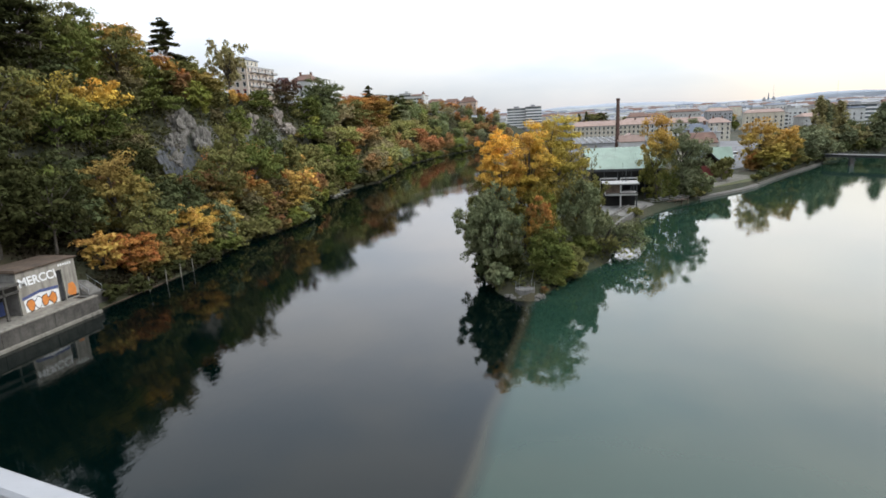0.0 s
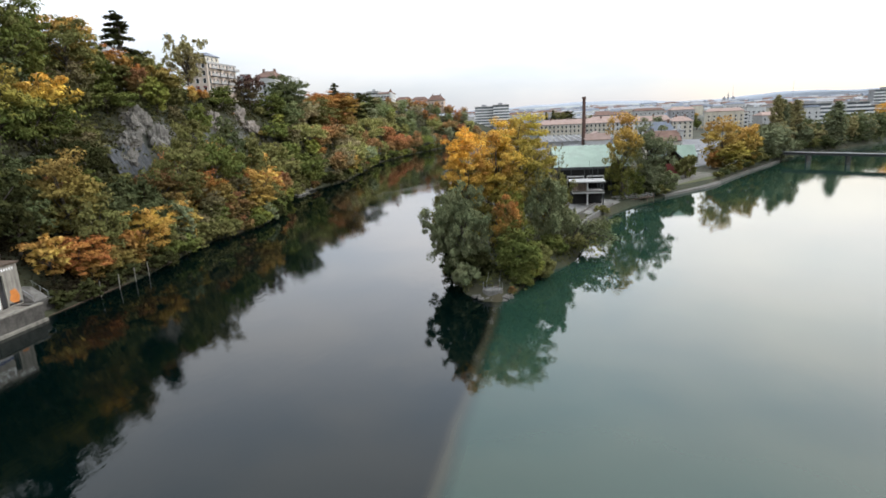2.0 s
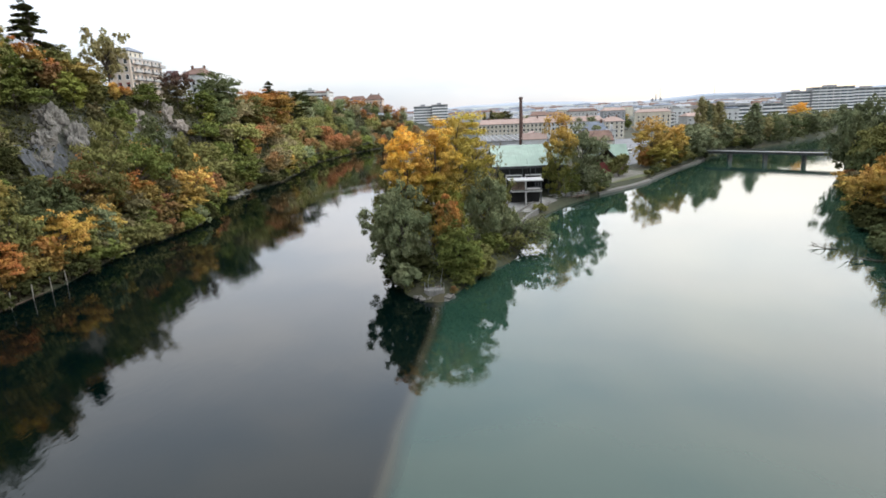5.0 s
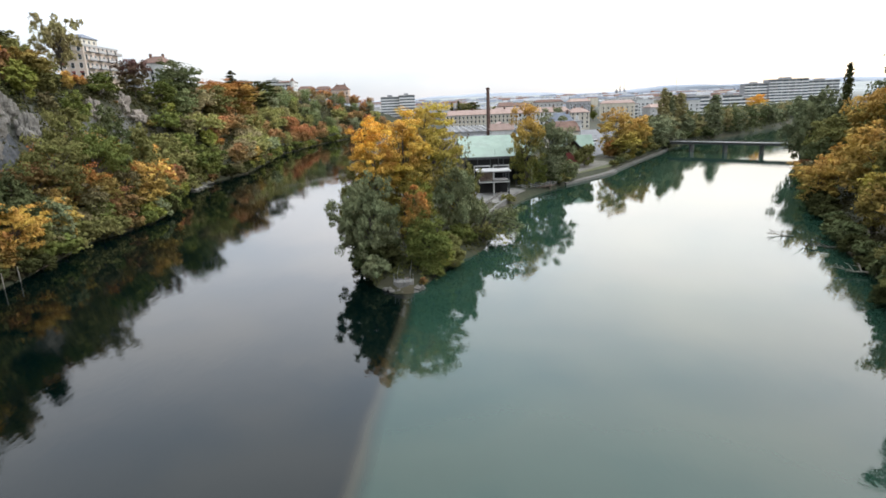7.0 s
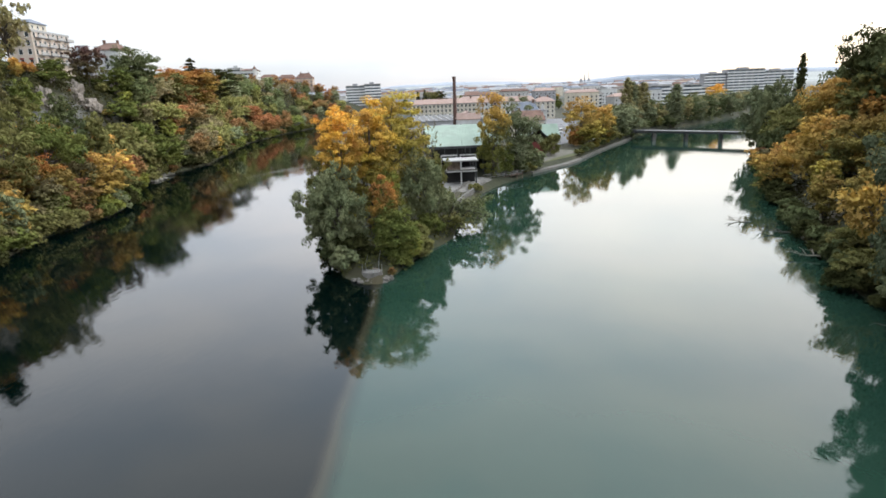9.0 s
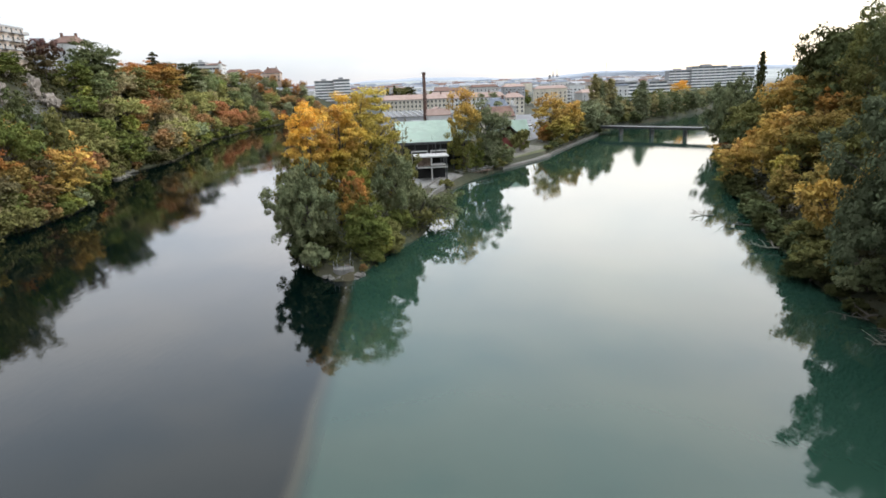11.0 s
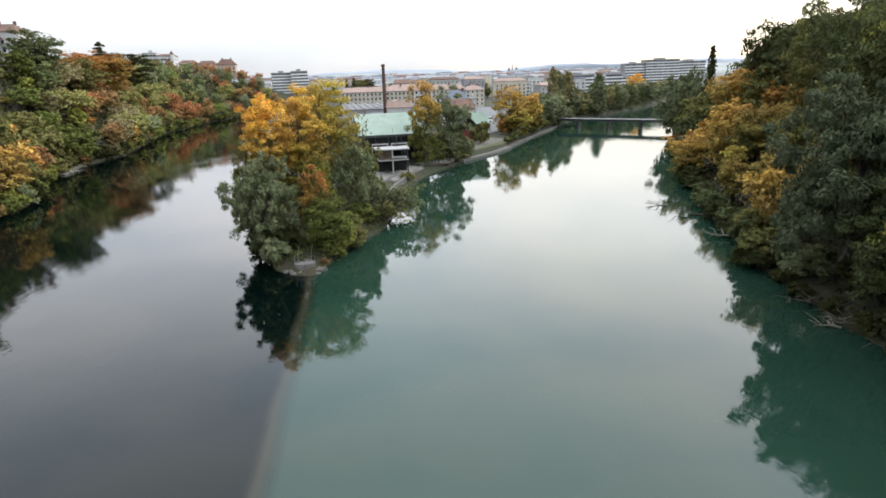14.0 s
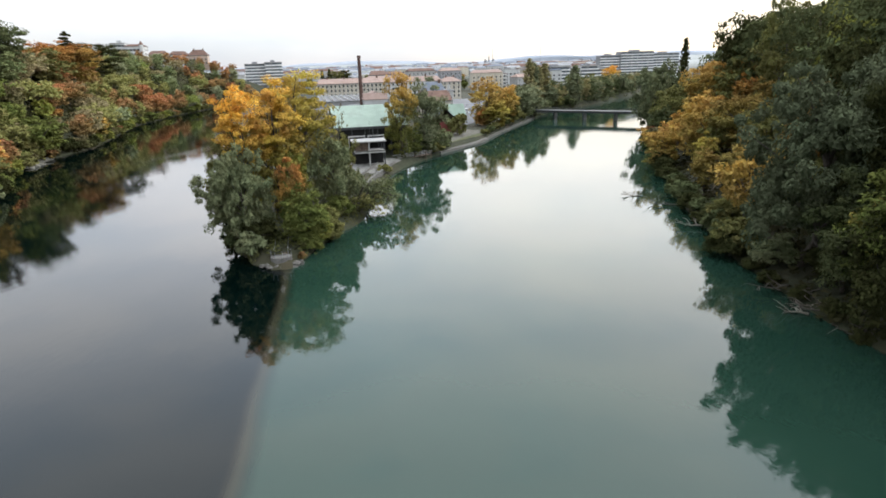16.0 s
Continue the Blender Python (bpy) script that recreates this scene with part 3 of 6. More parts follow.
# trees that stand out, one by one
tree("pine", -112.0, 101.3, 28.3, DARK, "tall dark conifer at the top of the cliff", 1, 0, 1.6)
tree("round", -112.0, 112.4, 18.1, GREEN, "broad green tree at the top of the cliff", 1, 0, 1.08)
tree("round", -116.0, 132.8, 21.6, OLIVE, "olive and amber tree at the top of the cliff", 1, 1, 0.98)
tree("round", -101.0, 95.8, 20.1, STRAW, "green maple with yellow top on the cliff", 1, 2, 0.99, turn=1.0)
tree("round", -103.0, 110.2, 18.3, YELLOW, "yellow-topped green maple on the cliff", 1, 1, 1.02, turn=1.0)
tree("full", -104.5, 121.0, 8.5, OLIVE, "olive tree beside the rocks", 1, 1, 1.3)
tree("bush", -97.0, 121.0, 4.0, OLIVE, "olive shrub below the rock netting", 1, 0, 1.2)
tree("full", -120.0, 118.9, 29.5, OLIVE, "olive tree behind the conifer", 1, 1, 0.78)
tree("full", -116.0, 101.4, 28.4, DARK, "dark conifer-like tree at the top of the cliff", 1, 2, 0.92)
tree("full", -118.0, 120.6, 25.8, GREEN, "green tree at the top of the cliff", 1, 0, 0.90)
tree("round", -119.0, 136.8, 21.3, AMBER, "amber-topped tree at the top of the cliff", 1, 2, 1.03)
tree("full", -116.0, 246.0, 12.7, GREEN, "green shrub at the cliff edge", 1, 0, 1.90)
tree("full", -113.0, 292.3, 18.6, OLIVE, "olive shrub at the cliff edge", 1, 2, 1.90)
tree("full", -122.5, 216.5, 8.0, GREEN, "green shrub below the cream house", 1, 1, 1.66)
tree("round", -104.0, 85.7, 21.0, OLIVE, "olive-green tree on the cliff", 1, 0, 1.08)
tree("tall", -93.0, 74.1, 21.2, DARK, "dark green slender tree on the cliff", 1, 0, 1.10)
tree("round", -82.0, 72.6, 17.0, DARK, "dark green tree on the lower slope", 1, 0, 1.00)
tree("round", -86.0, 66.4, 15.5, DARK, "dark green tree behind the concrete hut", 1, 1, 1.18)
tree("tall", -83.0, 88.1, 19.4, TAWNY, "thin tawny tree on the lower slope", 1, 2, 1.24)
tree("round", -75.6, 82.0, 9.0, ORANGE, "rust-orange maple above the river", 2, 0, 1.45, turn=0.1)
tree("round", -78.0, 77.5, 9.0, AMBER, "amber maple beside the concrete hut", 1, 1, 1.1, turn=0.2)
tree("round", -77.0, 87.7, 15.6, OLIVE, "olive and amber tree above the river", 1, 2, 0.89)
tree("round", -75.5, 98.3, 12.2, (0.50, 0.30, 0.058), "amber-gold maple above the river", 2, 1, 1.1, turn=0.15)
tree("tall", -76.0, 110.8, 11.6, SILVER, "pale grey-green tree above the river", 1, 0, 1.08)
tree("round", -84.0, 123.5, 20.3, OLIVE, "olive tree on the lower slope", 1, 0, 0.96)
tree("spread", -86.0, 141.9, 21.1, GREEN, "broad green tree on the lower slope", 1, 1, 0.81)
tree("tall", -80.0, 133.5, 12.4, TAWNY, "tawny tree on the lower slope", 1, 1, 1.57)
tree("round", -78.0, 136.9, 9.1, RUST, "rust-brown tree above the river", 1, 2, 1.47)
tree("round", -77.0, 149.5, 15.2, AMBER, "golden amber tree above the river", 1, 0, 0.93)
tree("bush", -75.0, 147.6, 5.4, SILVER, "pale grey-green willow bush at the water", 1, 0, 0.91)
tree("tall", -86.0, 165.1, 23.1, OLIVE, "olive tree on the slope", 1, 1, 0.79)
tree("pine", -127.0, 167.9, 24.2, DARK, "tall dark pine with a bare stem", 2, 1, 1.95)
tree("airy", -124.5, 199.4, 25.0, PALE_HAZED_OLIVE, "thin-leaved pale tree at the cliff edge", 2, 0, 0.9)
tree("airy", -125.0, 177.7, 15.1, OLIVE, "small thin-leaved tree at the cliff edge", 1, 1, 0.76)
tree("full", -112.0, 165.8, 10.2, OLIVE, "olive bush at the cliff edge", 1, 0, 1.90)
tree("bush", -108.0, 134.0, 6.2, GREEN, "green shrub on the rocks", 1, 1, 1.57)
tree("spread", -100.0, 113.9, 10.3, BROWN, "brown shrub on the rocks", 1, 2, 1.21)
tree("spread", -116.0, 204.2, 5.5, GREEN, "green shrub on the rocks", 1, 2, 1.90)
tree("round", -118.0, 151.2, 8.9, OLIVE, "olive tree behind the rocks", 1, 2, 1.90)

tree("full", -114.0, 259.6, 21.3, MOSS, "moss-green tree beside the round one at the cliff edge", 1, 2, 1.0)
tree("round", -115.0, 262.5, 25.2, MOSS, "round moss-green tree at the cliff edge", 1, 0, 1.2)
tree("round", -119.5, 234.0, 17.0, WINE, "dark red tree beside the cream house", 1, 1, 1.1)
tree("round", -119.0, 315.6, 19.8, ORANGE, "orange tree beside another at the cliff edge", 1, 0, 1.70)
tree("round", -119.0, 349.0, 24.6, AMBER, "amber tree at the cliff edge", 1, 2, 1.36)
tree("spread", -122.0, 336.6, 18.0, ORANGE, "orange tree at the top of the slope", 1, 1, 1.90)
tree("pine", -135.0, 389.7, 23.8, DARK, "flat-topped dark pine on the skyline", 1, 2, 1.83)
tree("round", -128.0, 407.3, 26.9, DARK, "dark green tree on the skyline", 1, 2, 1.90)
tree("round", -98.0, 253.4, 5.7, ORANGE, "orange-red tree on the slope", 1, 0, 1.90)
tree("round", -77.0, 147.4, 9.2, AMBER, "amber tree above the river", 1, 2, 1.45)
tree("round", -88.0, 134.7, 23.5, OLIVE, "olive tree on the slope", 1, 0, 0.53)
tree("round", -77.0, 111.6, 10.9, AMBER, "pale gold tree above the river", 1, 2, 1.04)
tree("tall", -79.0, 132.5, 8.2, RUST, "rust-brown tree above the river", 1, 0, 1.90)
tree("tall", -90.0, 159.4, 25.0, MOSS, "green tree on the slope", 1, 2, 0.79)
tree("round", -92.0, 220.3, 16.5, GREEN, "green tree above the river", 1, 1, 1.57)
tree("round", -95.0, 276.8, 10.9, BROWN, "brown tree above the river", 1, 0, 1.90)
tree("round", -92.0, 275.7, 10.5, AMBER, "amber tree above the river", 1, 2, 1.77)

tree("dense", -11.4, 88.0, 15.9, SILVER, "large grey-green willow on the point of land", 2, 1, 0.75)
tree("airy", -14.8, 98.5, 18.9, OLIVE, "thin olive branches leaning over the clear river", 2, 1, 0.60)
tree("airy", -13.8, 92.0, 14.9, SILVER, "loose grey-green willow leaning over the clear river", 2, 2, 0.95)
tree("full", -3.9, 88.0, 13.4, ORANGE, "orange and green maple on the point of land", 2, 0, 0.62, turn=1.0)
tree("full", -2.1, 85.0, 10.1, GREEN, "green maple leaning over the path", 2, 1, 0.96)
tree("full", -2.2, 86.0, 8.5, GREEN, "green maple on the point of land", 2, 2, 1.38)
tree("round", -0.8, 86.0, 5.7, LIME, "yellow-green maple at the tip of the point", 2, 1, 1.21)
tree("willow", 2.6, 104.0, 14.6, SILVER, "broad olive-grey willow on the point", 2, 0, 0.82)
tree("lofty", -11.2, 98.0, 24.0, GOLD, "tall golden yellow poplar behind the willows", 2, 0, 0.89)
tree("lofty", -6.5, 101.0, 25.4, YELLOW, "yellow poplar behind the willows", 2, 2, 0.92)
tree("full", -7.4, 103.0, 18.8, STRAW, "straw-yellow tree between the poplars", 2, 2, 1.08)
tree("lofty", -2.4, 107.0, 26.2, (0.500, 0.365, 0.070), "tall yellow-green poplar behind the willows", 2, 1, 1.1)
tree("full", 1.5, 118.0, 18.5, (0.300, 0.225, 0.062), "olive-brown tree beside the boat shed", 2, 1, 0.85)
tree("airy", 5.0, 112.0, 15.5, OLIVE, "loose olive willow in front of the pavilion", 2, 0, 0.75)
tree("round", -3.6, 100.0, 12.9, LIME, "yellow-green tree among the willows", 2, 0, 0.54)
tree("airy", 7.2, 107.5, 8.9, SILVER, "loose willow spreading over the milky river", 2, 1, 0.6)
tree("bare", 5.3, 128.0, 20.6, BROWN, "nearly bare tree with a few brown leaves", 2, 1, 0.50)
tree("full", 25.2, 164.8, 26.6, (0.500, 0.295, 0.070), "tall amber poplar beside the boat shed", 2, 0, 0.60, turn=0.9)
tree("full", 33.6, 174.0, 26.4, HAZED_MOSS, "tall moss-green tree beside the boat shed", 2, 1, 0.86)
tree("full", 29.6, 168.5, 8.5, GREEN, "green tree at the foot of the poplar", 2, 2, 0.95)
tree("bush", 52.4, 205.0, 7.6, OLIVE, "round olive bush on the grassy bank", 2, 0, 0.74)

tree("full", 72.8, 236.0, 21.7, AMBER, "large amber-orange tree on the river bank", 2, 0, 0.99)
tree("full", 84.8, 245.0, 19.1, AMBER, "amber tree on the river bank", 2, 1, 0.99)
tree("bush", 69.4, 232.0, 6.3, ORANGE, "orange bush on the grassy bank", 1, 1, 0.66)
tree("full", 75.2, 233.0, 12.0, STRAW, "straw-yellow tree under the amber ones", 2, 1, 1.88)
tree("full", 88.7, 250.0, 11.2, OLIVE, "olive tree on the river bank", 2, 0, 1.73)
tree("full", 102.0, 270.0, 15.5, HAZED_MOSS, "moss-green tree on the river bank", 1, 1, 1.30)
tree("full", 115.4, 288.0, 16.2, HAZED_MOSS, "moss-green tree beside the footbridge", 1, 2, 1.11)
tree("poplar", 124.2, 318.0, 26.5, PALE_HAZED_OLIVE, "tall olive-green poplar behind the footbridge", 1, 0, 1.64)
tree("poplar", 128.5, 321.0, 24.8, HAZED_MOSS, "tall moss-green poplar between two others", 1, 2, 1.5)
tree("poplar", 133.0, 326.0, 23.0, PALE_HAZED_OLIVE, "tall olive-green poplar between two others", 1, 1, 1.6)
tree("poplar", 138.4, 330.0, 24.5, PALE_HAZED_OLIVE, "tall olive poplar behind the footbridge", 1, 1, 1.86)
tree("full", 113.6, 300.0, 13.5, HAZED_MOSS, "moss green tree beside the footbridge", 1, 2, 1.38)
tree("full", 139.5, 330.0, 12.6, HAZED_MOSS, "moss green tree behind the footbridge", 1, 0, 1.66)
tree("full", 155.2, 345.0, 11.7, PALE_HAZED_OLIVE, "olive tree behind the footbridge", 1, 1, 1.37)
tree("cypress", 165.2, 345.0, 23.6, HAZED_MOSS, "dark pointed cypress behind the footbridge", 1, 0, 1.77)
tree("full", 203.8, 392.0, 14.5, HAZED_MOSS, "grey-green tree behind the footbridge", 1, 0, 1.90)
tree("round", 241.8, 440.0, 22.4, GOLD, "golden tree behind the footbridge", 1, 1, 0.95)
tree("full", 242.3, 425.0, 17.2, HAZED_MOSS, "grey-green tree behind the footbridge", 1, 2, 1.81)
tree("willow", 133.8, 205.0, 27.2, (0.125, 0.138, 0.072), "large moss-green willow beside the footbridge", 2, 0, 1.08)
tree("willow", 127.0, 196.0, 23.3, SILVER, "grey-green willow beside the footbridge", 1, 2, 0.58)
tree("poplar", 151.5, 215.0, 32.0, DARK, "slim dark poplar on the hill", 1, 2, 0.71)
tree("dense", 57.5, 54.0, 26.5, (0.098, 0.113, 0.062), "huge grey-green willow over the milky river", 2, 1, 0.88, lean=(0, -5))
tree("dense", 61.0, 46.0, 24.0, DARK, "dark green willow on the bank", 2, 2, 0.85)
tree("full", 54.5, 41.0, 14.0, STRAW, "green and straw-yellow tree on the near bank", 2, 0, 0.9, turn=1.0)
tree("full", 71.0, 66.0, 20.0, BRONZE, "orange-brown tree behind the huge willow", 2, 2, 0.8, turn=0.4)
tree("full", 70.0, 58.0, 33.0, DARK, "very tall dark green tree behind the huge willow", 1, 1, 0.7)
tree("full", 76.0, 64.0, 34.0, MOSS, "tall moss-green tree behind the huge willow", 1, 0, 0.95)
tree("full", 86.0, 74.0, 29.0, LIME, "tall yellow-green tree on the hillside", 1, 1, 0.75)
tree("full", 95.0, 84.0, 26.0, MOSS, "tall moss-green tree on the hillside", 1, 2, 0.95)
tree("round", 82.9, 92.0, 7.3, TAWNY, "tawny tree on the lower hillside", 2, 0, 1.78)
tree("full", 86.6, 128.0, 13.5, AMBER, "amber-gold tree over the river", 2, 1, 1.33)
tree("full", 90.6, 118.0, 17.7, AMBER, "amber and olive tree on the hillside", 2, 2, 1.21)
tree("spread", 90.1, 104.0, 12.9, TAWNY, "broad olive-amber tree on the hillside", 2, 0, 1.32)
tree("round", 113.7, 150.0, 20.6, AMBER, "amber tree higher on the hill", 1, 1, 1.03)
tree("round", 115.1, 138.0, 17.3, OLIVE, "olive tree on the hill", 1, 0, 1.04)
tree("bare", 140.3, 170.0, 25.4, BROWN, "thin-leaved brown tree on the skyline", 1, 0, 0.63)
tree("round", 103.2, 95.0, 14.8, LIME, "yellow-green tree on the hill", 1, 1, 0.94)
tree("bush", 63.2, 74.0, 4.5, OLIVE, "pale olive willow bush at the water", 2, 0, 1.44)
tree("bush", 56.3, 64.0, 4.7, OLIVE, "soft olive willow bush at the water", 2, 1, 1.07)
tree("bush", 56.2, 56.0, 3.7, SILVER, "grey-green willow bush at the water", 2, 2, 1.11)
tree("full", 50.3, 38.0, 13.5, DARK, "dark green tree on the near bank", 2, 1, 0.74)
tree("full", 139.7, 150.0, 21.8, DARK, "dark tall tree on the hilltop", 1, 1, 1.35)
tree("round", 137.1, 135.0, 19.5, OLIVE, "olive tree on the hilltop", 1, 2, 1.22)
tree("full", 137.2, 120.0, 15.5, GREEN, "green tree on the hilltop", 1, 0, 1.90)
tree("round", 148.6, 165.0, 21.0, DARK, "dark green tree on the hilltop", 1, 0, 0.92)
tree("full", 138.2, 160.0, 25.1, MOSS, "moss-green tree on the hilltop", 1, 0, 0.90)
tree("spread", 124.0, 146.0, 28.0, DARK, "broad dark oak on the skyline of the hill", 1, 1, 0.75)
tree("full", 119.0, 134.0, 27.0, MOSS, "tall moss-green tree on the crest of the hill", 1, 0, 0.85)
tree("full", 112.0, 120.0, 30.5, OLIVE, "tall olive tree on the crest of the hill", 1, 2, 0.75)
tree("full", 104.0, 104.0, 35.0, MOSS, "very tall moss-green tree on the hillside", 1, 1, 0.7)
tree("full", 139.9, 150.0, 22.6, OLIVE, "olive tree at the top of the hill", 1, 2, 0.96)
tree("round", 137.1, 176.0, 24.1, MOSS, "moss-green tree on the shoulder of the hill", 1, 1, 0.74)
tree("airy", 138.2, 168.0, 26.9, BROWN, "thin brown tree on the skyline of the hill", 1, 1, 0.50)
tree("bush", 57.5, 50.0, 3.5, DARK, "dark green bush on the near bank", 2, 0, 1.50)


# the wooded cliff beside the clear river
def clear_of(x, y, gap):
    return all((x - a) ** 2 + (y - b) ** 2 > gap * gap for a, b in PLANTED)


def on_cliff(x, y):
    d = (float(bank(BANK_LEFT, y)) - x) * 48 / float(bank(CLIFF_WIDE, y))
    if 128 < y < 149 and 20 < d < 40:
        return False
    if 112 < y < 136 and 12 < d < 34 or 74 < y < 104 and d < 7:
        return False
    if y < 77 and d < 16:
        return False
    if 180 < y < 300 and d > 40 and x > -134 - 0.05 * (y - 180):
        return False
    if 205 < y < 300 and x < -129:
        return False
    if y > 585 and x > -0.106 * y:
        return False
    return 2.0 < d < 60 and clear_of(x, y, 3.6)


# muted leaf colours that carry the far slope's haze
HAZED_GREEN, HAZED_DUN, HAZED_SAGE = (0.122, 0.126, 0.070), (0.150, 0.126, 0.064), (0.124, 0.136, 0.072)
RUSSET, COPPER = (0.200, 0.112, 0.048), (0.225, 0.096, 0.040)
WORDS.update({HAZED_GREEN: "dull green", HAZED_DUN: "dun brown", HAZED_SAGE: "sage green", RUSSET: "russet", COPPER: "copper-red"})
MIX_FAR = ((MOSS, 3), (HAZED_SAGE, 2), (HAZED_GREEN, 2.5), (GREEN, 0.8), (OLIVE, 4), (HAZED_DUN, 4), (RUSSET, 6.5), (COPPER, 5))
# dark mix that puts the cliff foot's shade into the leaf colours
MIX_SHADED = ((DARK, 8), (MOSS, 6), (GREEN, 1.5), (OLIVE, 2), (TAWNY, 1.5), (RUST, 0.6))
MIX = ((DARK, 2.5), (GREEN, 4.5), (LIME, 1.8), (OLIVE, 5), (BROWN, 3.5), (TAWNY, 2.5), (AMBER, 1.4), (RUST, 3.2), (ORANGE, 0.9))
spots = scatter(rng, on_cliff, -200, -60, 30, 250, lambda x, y: 5.3 + 0.008 * y)
spots = [(x, y, (rng.uniform(5, 8) if rng.random() < 0.7 else rng.uniform(8, 10.5)) if y > 178 and float(land_height(x, y)) > 24 else rng.uniform(9, 14)) for x, y in spots]
# low growth only round the bare rock below the cream house
spots = [(x, y, h * 0.36 if 187 < y < 231 and 17 < float(bank(BANK_LEFT, y)) - x < 31 else h) for x, y, h in spots]
wood(rng, [p for p in spots if p[1] < 118], MIX_SHADED, "on the shaded foot of the cliff", "trees on the cliff", 0.8, 0.95)
wood(rng, [p for p in spots if 118 <= p[1] < 172], MIX, "on the wooded cliff", "trees on the cliff", 1.0, 0.98)
# from here on lifted leaf colours paint in the distance haze
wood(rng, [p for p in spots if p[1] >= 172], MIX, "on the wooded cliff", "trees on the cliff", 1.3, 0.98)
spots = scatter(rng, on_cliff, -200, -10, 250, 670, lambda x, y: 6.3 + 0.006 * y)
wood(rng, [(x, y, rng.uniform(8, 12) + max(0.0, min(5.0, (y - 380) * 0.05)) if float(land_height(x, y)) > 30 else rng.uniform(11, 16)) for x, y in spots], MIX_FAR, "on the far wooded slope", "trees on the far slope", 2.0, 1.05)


# the hill beside the milky river
def on_hill(x, y):
    d = x - float(bank(BANK_RIGHT, y))
    return 4 < d < 100 and not (y > 205 and d < 16) and clear_of(x, y, 4.2 if y < 70 or y > 150 else 6.0)


spots = scatter(rng, on_hill, 44, 270, -25, 300, lambda x, y: 6.0 + 0.008 * abs(y) + (3.0 if x - float(bank(BANK_RIGHT, y)) > 48 else 0.0))
turned = [p for p in spots if 66 < p[1] < 165 and p[0] - float(bank(BANK_RIGHT, p[1])) < 40]
wood(rng, [(x, y, rng.uniform(9, 13) if x - float(bank(BANK_RIGHT, y)) < 22 else rng.uniform(12, 17)) for x, y in turned], ((OLIVE, 3), (STRAW, 1.5), (TAWNY, 4), (AMBER, 4), (BRONZE, 3)), "on the turning side of the hill", "trees on the hill", 1.2)
wood(rng, [(x, y, rng.uniform(12, 18)) for x, y in spots if (x, y) not in turned], ((DARK, 2), (MOSS, 6), (GREEN, 3), (OLIVE, 5), (LIME, 0.8), (TAWNY, 2.2), (AMBER, 0.9)), "on the wooded hill", "trees on the hill")

for i, (x, y, h, c) in enumerate(((54, 34, 25, DARK), (57, 27, 26, GREEN), (52, 20, 24, DARK), (56, 12, 25, DARK), (51, 5, 22, DARK), (62, 38, 26, DARK))):
    tree("full", x, y, h, c, says("full", c, "on the near bank below the viaduct"), 1, i, 0.8, group="trees on the hill")

# undergrown trees round the sheds
for i, (x, y, h, c) in enumerate(((36, 179, 11, MOSS), (41, 184.5, 6.5, SILVER), (34.5, 174, 7, MOSS), (45, 190, 4.5, SILVER))):
    tree("full", x, y, h, c, says("full", c, "crowding the bank beside the sheds"), 1, i, 1.25, group="trees beside the sheds")
# low trees leaning over the clear river beside the hut
for i, (y, h, c, q) in enumerate(((82, 6.5, BRONZE, 1.2), (86, 7.5, TAWNY, 1.1), (89.5, 6, TAWNY, 1.2), (93, 8, BRONZE, 1.1), (97, 6.5, OLIVE, 1.3), (103, 8.5, OLIVE, 1.1), (107, 6, BROWN, 1.3), (115, 8, OLIVE, 1.1), (121, 7, BROWN, 1.2), (127, 8, GREEN, 1.1))):
    tree("full", float(bank(BANK_LEFT, y)) - (3.4 if y < 100 else 1.8), y, h, c, says("full", c, "leaning over the clear river"), 1, i, q, group="trees on the cliff")
for i, (x, y, h, c) in enumerate(((-10.6, 84.0, 3.4, SILVER), (-9.2, 86.5, 4.0, DARK), (-1.6, 84.5, 3.0, GREEN), (1.5, 90, 4.0, OLIVE), (-12.6, 89.5, 3.4, MOSS), (-3.2, 80.8, 1.0, RUST))):
    tree("bush", x, y, h, c, f"{WORDS[c]} bush at the tip of the point", 2, i, 1.0, group="bushes along the banks")

for i, (y, h, c) in enumerate(((146, 2.0, OLIVE), (177, 2.6, OLIVE), (182, 2.2, MOSS), (213, 1.8, OLIVE), (219, 2.2, MOSS), (226, 2.6, OLIVE), (233, 2.4, STRAW), (240, 3.0, MOSS), (248, 3.2, OLIVE), (256, 3.4, MOSS), (264, 3.6, OLIVE), (272, 3.8, MOSS), (280, 3.6, MOSS), (290, 4.4, MOSS), (297, 4.8, OLIVE), (304, 4.6, MOSS), (311, 5.0, SILVER), (319, 4.6, MOSS), (328, 5.0, OLIVE), (338, 5.2, MOSS))):
    tree("bush", float(bank(POINT_RIGHT, y)) - 1.6, y, h, c, f"{WORDS[c]} bush on the bank of the milky river", 1, i, 1.35, group="bushes along the banks")
# willow limbs reaching out over the milky river
for i, (x, y, h, w, c, sd) in enumerate(((6.2, 106.5, 7.0, 0.9, SILVER, 0), (4.6, 103.0, 5.0, 0.95, OLIVE, 14), (8.0, 111.0, 5.5, 1.0, GREEN, 28))):
    tree("leaning", x, y, h, c, f"{WORDS[c]} willow limbs arching out over the milky river", 2, sd, w, z=1.0)
for i, (x, y, h, c) in enumerate(((1.0, 96, 3.2, OLIVE), (3.4, 100.5, 3.6, GREEN), (-1.4, 88, 2.8, LIME), (0.2, 92.5, 3.4, GREEN))):
    tree("bush", x, y, h, c, f"{WORDS[c]} bush on the milky side of the point", 2, i, 1.0, group="bushes along the banks")

